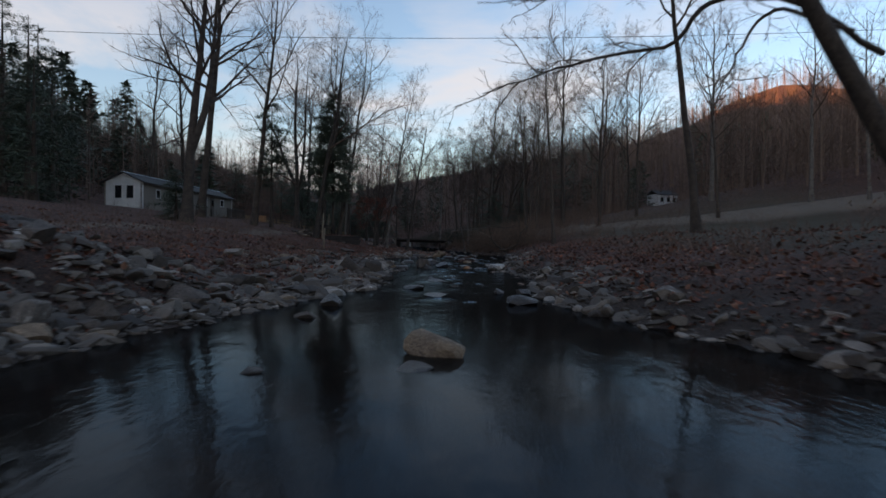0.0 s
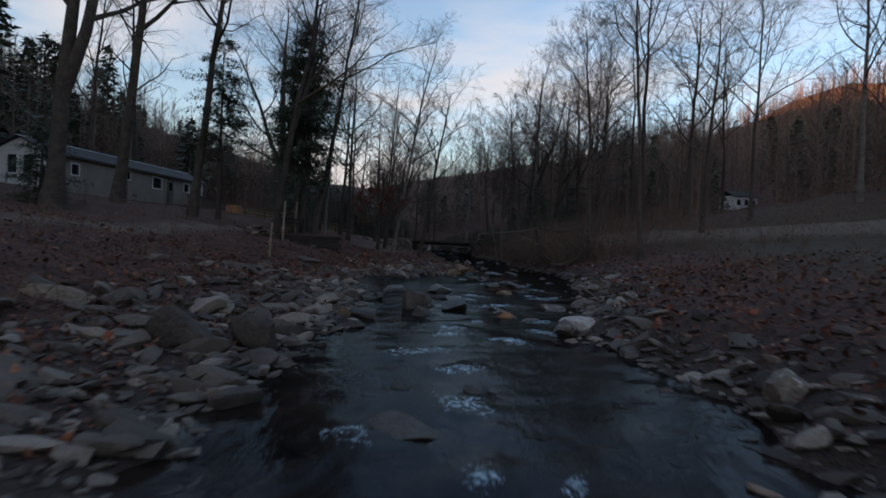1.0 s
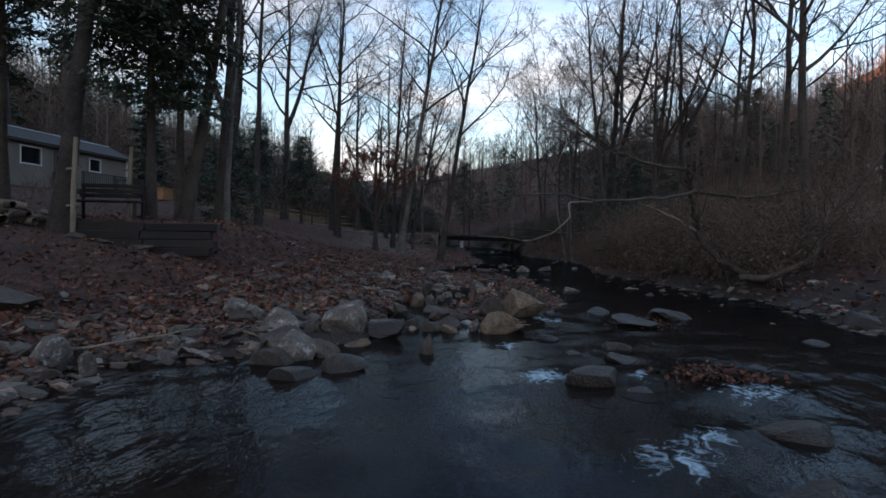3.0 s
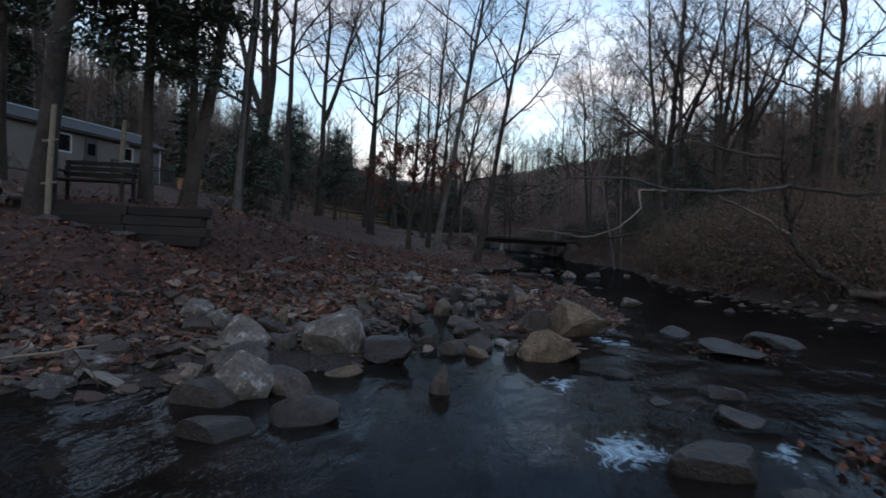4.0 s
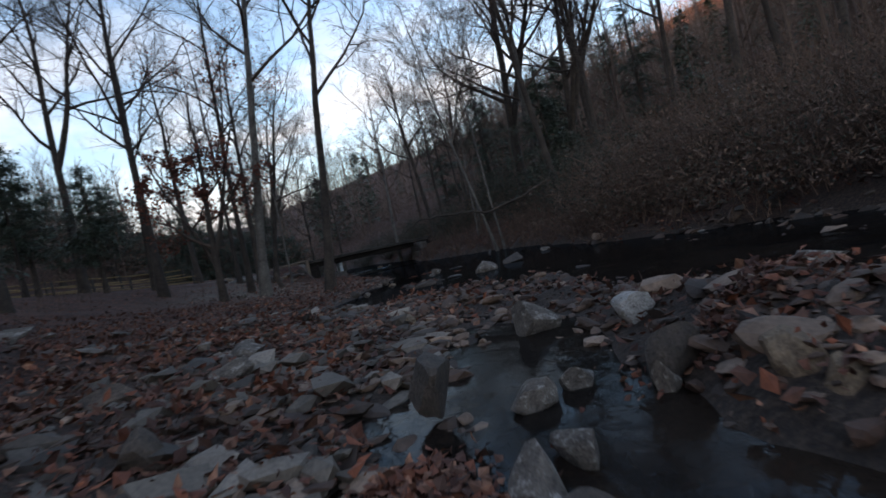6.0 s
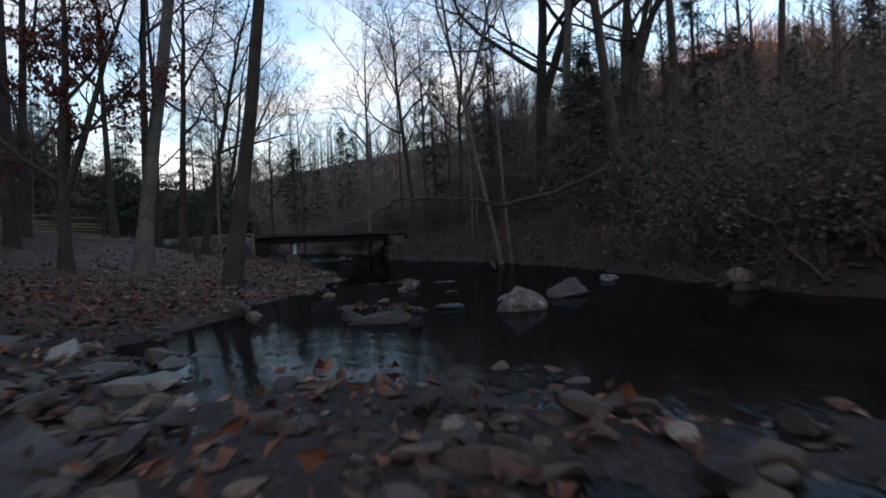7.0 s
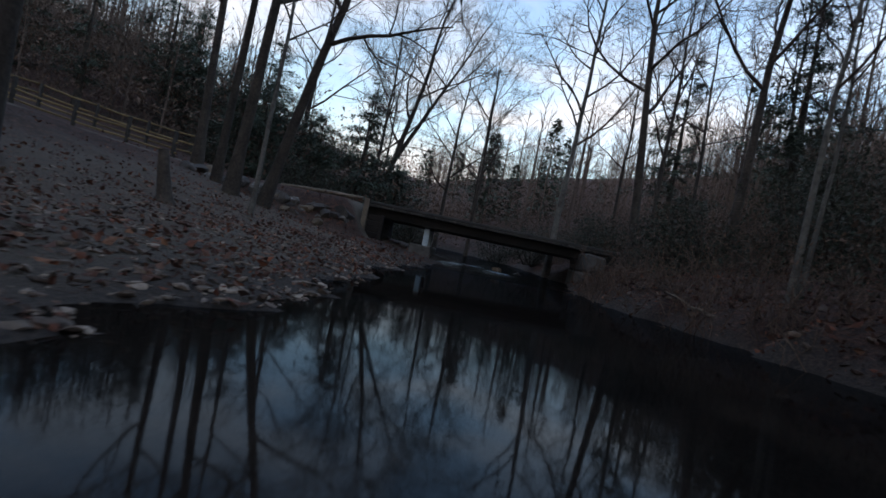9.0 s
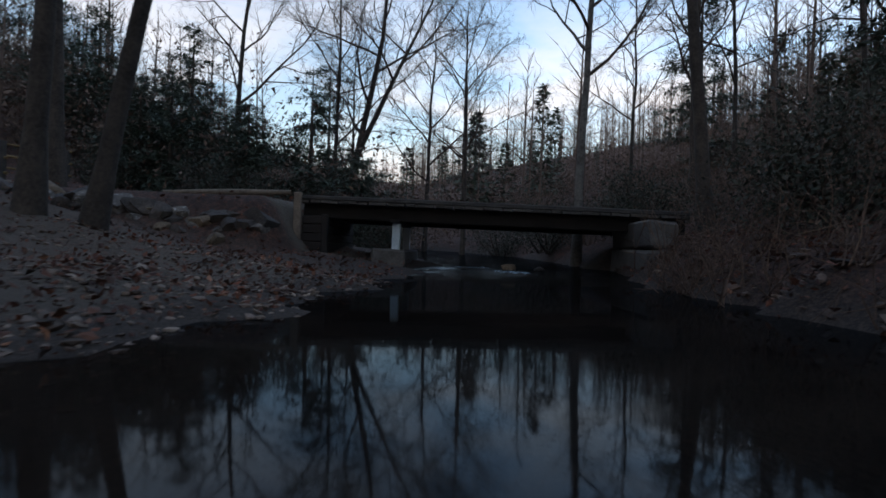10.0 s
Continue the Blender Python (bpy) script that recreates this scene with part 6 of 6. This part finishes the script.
def rail_fence(pts, label, rails=3):
    f = empty("rail_fence", pts[0][0], pts[0][1], gz(*pts[0]), label, "fence")
    o = Vector((pts[0][0], pts[0][1], gz(*pts[0])))
    for i, (x, y) in enumerate(pts):
        z = gz(x, y)
        block("post", f, Matrix.Translation(Vector((x, y, z - 0.25)) - o), 0.11, 0.11, 1.12, M_DEAD_DARK, 0.015, 0.008, i)
    for i, (a, b) in enumerate(zip(pts, pts[1:])):
        for k in range(rails):
            p0 = Vector((a[0], a[1], gz(*a) + 0.16 + 0.34 * k)) - o
            p1 = Vector((b[0], b[1], gz(*b) + 0.15 + 0.34 * k)) - o
            over = (p1 - p0).normalized() * 0.12
            me = pole_mesh("rail", [p0 - over, (p0 + p1) / 2 + Vector((0, 0, -0.015 * (k + 1))), p1 + over], (0.034, 0.040, 0.030), M_FENCE, 5)
            part("rail", me, f)


rail_fence(FENCE, "yellowed split-rail fence behind the gravel driveway")
rail_fence(FENCE_NEAR, "yellowed split-rail fence beside the gravel driveway", 2)

# the long low house on its terrace
HX, HY, HL, HW, HZ, HE, RISE = -25.0, 45.2, 18.4, 3.1, 4.06, 2.32, 0.72
home = empty("mobile_home", HX, HY, HZ, "long low tan house with a metal roof and white-trimmed windows", "house")
def wall_with_holes(name, length, height, holes, m, mat, thick=0.14, label=""):
    """A wall in the xz plane built of strips round its openings."""
    xs = sorted({0.0, length, *[h[0] for h in holes], *[h[0] + h[2] for h in holes]})
    zs = sorted({0.0, height, *[h[1] for h in holes], *[h[1] + h[3] for h in holes]})
    bm = bmesh.new()
    for x0, x1 in zip(xs, xs[1:]):
        for z0, z1 in zip(zs, zs[1:]):
            cx, cz = (x0 + x1) / 2, (z0 + z1) / 2
            if any(h[0] < cx < h[0] + h[2] and h[1] < cz < h[1] + h[3] for h in holes):
                continue
            bmesh.ops.create_cube(bm, size=1.0, matrix=Matrix.Translation((cx, thick / 2, cz)) @ Matrix.Diagonal((x1 - x0, thick, z1 - z0, 1)))
    bmesh.ops.remove_doubles(bm, verts=bm.verts[:], dist=0.001)
    me = bpy.data.meshes.new(name)
    bm.to_mesh(me)
    bm.free()
    me.materials.append(mat)
    ob = part(name, me, home, label)
    ob.matrix_local = m
    return ob


def home_window(u, z, w, h, m):
    """A trimmed window in a wall whose plane is given by m."""
    win = new("window")
    win.parent = home
    win.matrix_local = m @ pose(u, -0.02, z)
    for x, zz, sx, sz in ((w / 2, -0.07, w + 0.16, 0.07), (w / 2, h, w + 0.16, 0.07), (-0.035, 0, 0.07, h), (w + 0.035, 0, 0.07, h)):
        block("window_frame", win, pose(x, 0.02, zz), sx, 0.07, sz, M_WHITE, 0.006, label="white trim")
    block("pane", win, pose(w / 2, 0.09, 0), w, 0.02, h, M_PANE, 0, label="dark glass")


SIDE = pose(0, 0, 0, 0, 0, 90)      # the long wall faces the creek
FRONT = pose(-HW, 0, 0)
holes = [(2.2, 1.15, 0.65, 0.65), (7.5, 1.45, 0.58, 0.55), (10.9, 1.15, 1.15, 0.8), (15.4, 1.25, 0.8, 0.65)]
wall_with_holes("long_wall", HL, HE, holes, SIDE, M_WALL, label="tan siding")
for u, z, w, h in holes:
    home_window(u, z, w, h, SIDE)
wall_with_holes("gable_wall", HW, HE, [(0.75, 0.95, 0.6, 1.05), (1.75, 0.95, 0.6, 1.05)], FRONT, M_WHITE, label="white gable end")
for u in (0.75, 1.75):
    home_window(u, 0.95, 0.6, 1.05, FRONT)
wall_with_holes("back_wall", HL, HE, [], pose(-HW, 0, 0, 0, 0, 90), M_WALL)
wall_with_holes("end_wall", HW, HE, [], pose(-HW, HL - 0.14, 0), M_WALL)
bm = bmesh.new()
gv = [bm.verts.new(c) for c in ((-HW, 0.0, HE), (0, 0.0, HE), (-HW / 2, 0.0, HE + RISE), (-HW, 0.12, HE), (0, 0.12, HE), (-HW / 2, 0.12, HE + RISE))]
for f in ((0, 1, 2), (5, 4, 3), (0, 3, 4, 1), (1, 4, 5, 2), (2, 5, 3, 0)):
    bm.faces.new([gv[i] for i in f])
gable_me = bpy.data.meshes.new("gable")
bm.to_mesh(gable_me)
bm.free()
gable_me.materials.append(M_WHITE)
part("gable", gable_me, home, "white boarded gable")
gable2 = part("gable", gable_me, home)
gable2.matrix_local = pose(0, HL - 0.13, 0)
slope = math.hypot(HW / 2 + 0.3, RISE + 0.14)
for sgn in (1, -1):
    ang = math.degrees(math.atan2(RISE + 0.14, HW / 2 + 0.3))
    block("roof_sheet", home, pose(-HW / 2 + sgn * (HW / 4 + 0.15), HL / 2, HE + RISE / 2 - 0.04, 0, sgn * ang, 0), slope, HL + 0.6, 0.06, M_ROOF, 0.01, label="grey metal roof sheet")
    block("fascia", home, pose(-HW / 2 + sgn * (HW / 2 + 0.27), HL / 2, HE - 0.17), 0.04, HL + 0.6, 0.10, M_SKIRT, 0.005, label="brown fascia")
block("ridge_cap", home, pose(-HW / 2, HL / 2, HE + RISE + 0.05), 0.22, HL + 0.62, 0.05, M_PAINT, 0.012, label="pale metal ridge cap")
block("skirting", home, pose(-0.03, HL / 2, -0.9), 0.05, HL, 0.9, M_SKIRT, 0.005)
block("skirting", home, pose(-HW / 2, 0.03, -0.9), HW, 0.05, 0.9, M_SKIRT, 0.005)
block("corner_trim", home, pose(0.02, HL, 0), 0.1, 0.1, HE, M_WHITE, 0.006, label="white corner trim")
block("corner_trim", home, pose(0.02, 0.0, 0), 0.1, 0.1, HE, M_WHITE, 0.006, label="white corner trim")
door = block("door", home, pose(0.03, 13.3, 0.05), 0.06, 0.8, 2.0, M_SKIRT, 0.01, label="dark brown door")
block("door_window", door, pose(0.035, 0, 1.1), 0.02, 0.5, 0.6, M_PANE, 0, label="dark glass")
block("ribbed_vent", home, pose(0.03, 8.6, 0.25), 0.05, 0.5, 0.2, M_SKIRT, 0.005)

porch = empty("porch", HX + 0.05, HY + 12.6, HZ - 0.55, "small grey wooden porch with a slatted rail against the house", "porch")
block("deck", porch, pose(1.0, 2.4, 0.42), 1.9, 4.8, 0.1, M_DECKWOOD, 0.01)
for px, py in ((0.15, 0.1), (1.85, 0.1), (1.85, 2.4), (1.85, 4.7), (0.15, 4.7)):
    block("post", porch, pose(px, py, 0), 0.1, 0.1, 1.42, M_DECKWOOD, 0.01)
block("handrail", porch, pose(1.85, 2.4, 1.4), 0.1, 4.8, 0.05, M_DECKWOOD, 0.008)
block("handrail", porch, pose(1.0, 4.7, 1.4), 1.8, 0.1, 0.05, M_DECKWOOD, 0.008)
for i in range(30):
    block("slat", porch, pose(1.85, 0.2 + i * 0.155, 0.5), 0.03, 0.05, 0.9, M_DECKWOOD, 0.004)

# yard things: peeled posts, bench, timber wall, firewood, plywood box
for px, py, hh in ((-8.95, 41.2, 2.1), (-8.9, 42.75, 1.75), (-7.65, 36.3, 1.5)):
    post = empty("peg_post", px, py, gz(px, py) - 0.1, "peeled wooden post with short pegs standing on the bank", "post", "peeled posts")
    part("shaft", pole_mesh("shaft", [(0, 0, 0), (0.02, 0, hh * 0.5), (0.06, 0.01, hh)], (0.055, 0.05, 0.042), M_POST), post)
    for k in (0.35, 0.7):
        part("peg", pole_mesh("peg", [(-0.14, 0, hh * k), (0.16, 0.02, hh * k + 0.03)], (0.025, 0.02), M_DEAD, 6), post)
bench = empty("slatted_bench", -8.85, 42.05, gz(-8.85, 42.05), "dark weathered garden bench with a slatted back", "bench", turn=18)
for k in range(4):
    block("seat_slat", bench, pose(0, -0.2 + 0.12 * k, 0.36), 1.35, 0.10, 0.035, M_TIMBER, 0.006)
for k in range(3):
    block("back_slat", bench, pose(0, 0.28 + 0.03 * k, 0.47 + 0.11 * k), 1.35, 0.03, 0.085, M_TIMBER, 0.006)
for sx in (-0.6, 0.6):
    for sy in (-0.2, 0.28):
        block("leg", bench, pose(sx, sy, 0), 0.06, 0.06, 0.36 if sy < 0 else 0.76, M_TIMBER, 0.008)
    block("armrest", bench, pose(sx, 0.03, 0.53), 0.07, 0.52, 0.04, M_TIMBER, 0.008)
crate_wall = empty("timber_retaining_wall", -7.65, 41.45, gz(-7.65, 41.2) - 0.1, "dark timber retaining wall holding the bench's terrace", "retaining wall", turn=9)
for k in range(4):
    for j in range(2):
        block("timber", crate_wall, pose(-0.72 + 1.44 * j + 0.08 * (k % 2), 0.03 * k, 0.165 * k), 1.42, 0.18, 0.16, M_TIMBER, 0.015, 0.010, k * 2 + j)
for i, (sx, sw) in enumerate(((-1.1, 0.5), (-0.5, 0.36), (0.15, 0.6), (0.85, 0.42))):
    px, py = -7.65 + sx, 41.05 + 0.16 * sx
    rock(px, py, gz(px, py), sw, 0.12, "grey", 0.6, 10 * i, "flat grey stone at the foot of the timber wall")
rr = np.random.default_rng(640)
for i in range(13):
    row = 0 if i < 7 else 1 if i < 11 else 2
    lx, ly = -10.3 + 0.22 * rr.normal(), 40.75 + 0.17 * (i - (0, 6.5, 10)[row]) + 0.05 * rr.normal()
    r = rr.uniform(0.055, 0.095)
    log_ob = new("firewood_log", pole_mesh("firewood_log", [(-0.27, 0, 0), (0.0, 0.012, 0.01), (0.25, 0, 0)], (r, r * 1.06, r * 0.93), (M_DEAD, M_DEAD_DARK, M_BARK)[i % 3], 7))
    log_ob.matrix_world = pose(lx, ly, gz(lx, ly) + 0.07 + row * 0.14, 0, rr.normal() * 6, rr.normal() * 24)
    tagged(log_ob, "split firewood log in a low rough pile on the bank", "firewood", "stacked firewood")
ply = empty("plywood_box", -20.5, 60.5, gz(-20.5, 60.5), "orange plywood box standing on the yard's edge", "box")
block("side", ply, pose(0, 0, 0), 0.9, 0.9, 0.62, M_ORANGE, 0.01)
block("lid", ply, pose(0, 0, 0.622), 1.0, 1.0, 0.04, M_ORANGE, 0.006)

# stump, fallen limbs and drift wood
stump = new("leaning_stump", pole_mesh("leaning_stump", [(0, 0, -0.15), (-0.03, 0, 0.12), (-0.13, 0, 0.5), (-0.2, 0, 0.85)], (0.24, 0.13, 0.10, 0.085), M_BARK, 9))
stump.matrix_world = pose(-7.8, 68.3, gz(-7.8, 68.3))
tagged(stump, "dark broken stump leaning on the leafy bank", "stump")


def fallen_branch(name, pts, r0, r1, label, mat=M_DEAD, twigs=5, seed=1):
    rr = np.random.default_rng(seed)
    ob = empty(name, pts[0][0], pts[0][1], pts[0][2], label, "branch")
    p = np.array(pts, float) - np.array(pts[0], float)
    s = np.linspace(0, len(p) - 1, len(p) * 4)
    fine_pts = np.stack([np.interp(s, np.arange(len(p)), p[:, k]) for k in range(3)], -1)
    fine_pts[1:-1] = (fine_pts[:-2] + fine_pts[1:-1] * 2 + fine_pts[2:]) / 4
    fine_pts[1:-1] += rr.normal(0, 0.3 * r0, (len(fine_pts) - 2, 3))
    part("limb", pole_mesh("limb", fine_pts, np.linspace(r0, r1, len(fine_pts)), mat, 7), ob)
    for _ in range(twigs):
        tb = Tubes()
        q, e = along_line(fine_pts, rr.uniform(0.25, 0.95))
        branch_out(tb, rr, q, unit(e + rr.normal(0, 0.6, 3) + (0, 0, 0.3)), rr.uniform(0.4, 1.0) * min(1.3, 0.4 + 12 * r0), r0 * 0.22, 2, (0, 5, 4), 0.02, 0.24)
        part("twig", tb.mesh("twig", M_TWIG), ob)


fallen_branch("overhanging_limb", [(4.4, 61.7, 2.9), (2.6, 61.4, 2.25), (1.2, 61.0, 2.0), (0.5, 60.8, 2.18), (-0.3, 60.8, 2.22), (-1.1, 60.8, 2.28), (-1.6, 60.8, 2.08), (-1.95, 60.8, 1.75)], 0.06, 0.012, "dark crooked limb reaching out over the pool", M_BARK, 4, 651)
fallen_branch("drooping_branch", [(8.3, 7.0, 4.4), (6.9, 7.0, 5.3), (5.6, 7.0, 5.25), (5.1, 7.0, 4.5), (3.9, 7.0, 4.38), (3.0, 7.0, 4.1), (2.1, 7.0, 3.8)], 0.055, 0.008, "dark bare branch drooping over the first pool", M_BARK, 14, 661)
fallen_branch("drooping_branch", [(7.6, 6.6, 4.6), (6.7, 6.9, 5.1), (6.35, 7.0, 4.9), (6.0, 7.0, 4.2), (5.7, 7.0, 3.7)], 0.04, 0.008, "dark bare branch drooping over the first pool", M_BARK, 8, 662)
fallen_branch("drooping_branch", [(6.9, 7.0, 5.3), (5.8, 6.8, 5.6), (4.6, 6.6, 5.3), (3.4, 6.5, 5.1), (2.0, 6.4, 5.0)], 0.035, 0.006, "dark bare branch drooping over the first pool", M_BARK, 12, 663)
fallen_branch("fallen_tree", [(5.12, 44.40, 0.88), (4.49, 44.80, 1.14), (3.88, 45.00, 1.67), (3.72, 45.00, 2.30), (3.64, 45.00, 2.84), (3.60, 45.00, 3.28)], 0.085, 0.04, "grey fallen tree with curved bare limbs at the water's edge", M_BARK, 12, 652)
fallen_branch("dead_limb", [(3.75, 45.0, 2.85), (3.15, 44.0, 2.68), (1.91, 42.6, 2.48), (1.17, 41.8, 2.42), (0.65, 41.2, 2.5), (0.15, 40.8, 2.47), (-0.28, 40.6, 2.41), (-0.9, 41.2, 2.28)], 0.036, 0.006, "long bare limb arching over the riffle", M_DEAD_DARK, 6, 671)
fallen_branch("dead_limb", [(3.76, 45.00, 1.95), (3.00, 44.60, 2.32), (2.36, 44.30, 2.58)], 0.035, 0.012, "short pale limb of the fallen tree", M_DEAD, 3, 672)
fallen_branch("dead_limb", [(3.60, 45.00, 3.34), (2.80, 45.20, 3.49), (2.22, 45.50, 3.77), (1.81, 45.60, 3.91)], 0.045, 0.01, "dark bare limb of the fallen tree", M_BARK, 7, 673)
fallen_branch("dead_limb", [(3.68, 45.00, 2.84), (4.34, 45.00, 2.78), (4.86, 45.20, 2.72), (5.47, 45.40, 2.78), (6.21, 45.60, 2.95)], 0.04, 0.015, "dark bare limb of the fallen tree", M_BARK, 6, 674)
fallen_branch("fallen_tree", [(4.4, 44.1, 0.95), (5.05, 44.05, 1.0), (5.75, 44.0, 1.3), (6.0, 44.0, 1.75), (6.06, 44.0, 2.25), (6.65, 44.0, 2.85), (7.15, 44.0, 3.66), (7.3, 44.1, 4.3)], 0.075, 0.02, "dark fallen tree with an upcurved forked limb", M_BARK, 10, 662)
fallen_branch("fallen_limb", [(1.17, 41.8, 2.40), (0.69, 41.0, 2.35), (0.74, 40.8, 2.08), (0.46, 40.6, 1.81), (0.06, 40.4, 1.67), (-0.28, 40.2, 1.73), (-0.72, 40.0, 1.75)], 0.014, 0.004, "pale curved broken limb hanging over the water", M_DEAD, 2, 653)
fallen_branch("drift_log", [(-1.7, 29.66, 0.33), (-1.60, 29.30, 0.31), (-1.5, 28.84, 0.26)], 0.07, 0.055, "brown broken log lying in the shallows", M_DEAD_DARK, 0, 664)
fallen_branch("drift_log", [(1.23, 62.1, 0.60), (1.05, 61.05, 0.57), (0.88, 60.01, 0.55)], 0.045, 0.03, "pale drift log lying at the pool's edge", M_DEAD_DARK, 0, 655)
fallen_branch("drift_branch", [(1.9, 68.6, 0.62), (1.0, 69.4, 0.8), (0.3, 69.9, 1.05)], 0.045, 0.012, "pale bare drift branch on the pool's bank", M_DEAD, 5, 656)
fallen_branch("drift_branch", [(2.2, 70.8, 0.8), (1.4, 71.0, 0.9), (0.6, 71.5, 0.75)], 0.04, 0.012, "pale bare drift branch on the pool's bank", M_DEAD, 5, 657)
fallen_branch("drift_stick", [(-4.6, 35.9, 0.5), (-3.9, 36.0, 0.62), (-3.3, 36.4, 0.72)], 0.018, 0.008, "thin grey stick lying over the side pool", M_DEAD, 2, 658)

# small white house across the meadow
cot = empty("small_white_house", 34.6, 98.0, gz(34.6, 97.0) - 0.35, "small white house far off among the trees", "house", turn=20)
block("wall", cot, pose(0, 0, 0), 3.8, 3.0, 2.2, M_WHITE, 0.02)
for sgn in (1, -1):
    block("roof", cot, pose(0, sgn * 0.8, 2.42, -sgn * 26, 0, 0), 4.3, 1.95, 0.1, M_ROOF, 0.02)
for u in (-1.2, 0.05, 1.2):
    block("window", cot, pose(u, -1.52, 0.9), 0.55, 0.06, 0.75, M_PANE, 0.01, label="dark window")

# overhead cable between two utility poles
for px, py in ((-44.0, 31.0), (44.0, 33.0)):
    up = empty("utility_pole", px, py, gz(px, py) - 0.3, "grey wooden utility pole carrying one cable", "utility pole", "utility poles")
    top = 15.2 - gz(px, py)
    part("shaft", pole_mesh("shaft", [(0, 0, 0), (0, 0, top * 0.5), (0, 0, top)], (0.16, 0.13, 0.10), M_DEAD, 10), up)
    block("crossarm", up, pose(0, 0, top - 0.5), 0.1, 1.6, 0.1, M_DEAD, 0.01)
s = np.linspace(-1, 1, 41)
cable_pts = np.stack([44 * s, 32 + s, 13.4 + 1.5 * s * s], -1)
tagged(new("cable", pole_mesh("cable", cable_pts, np.full(41, 0.016), M_CABLE, 5)), "thin black cable strung over the valley", "cable")
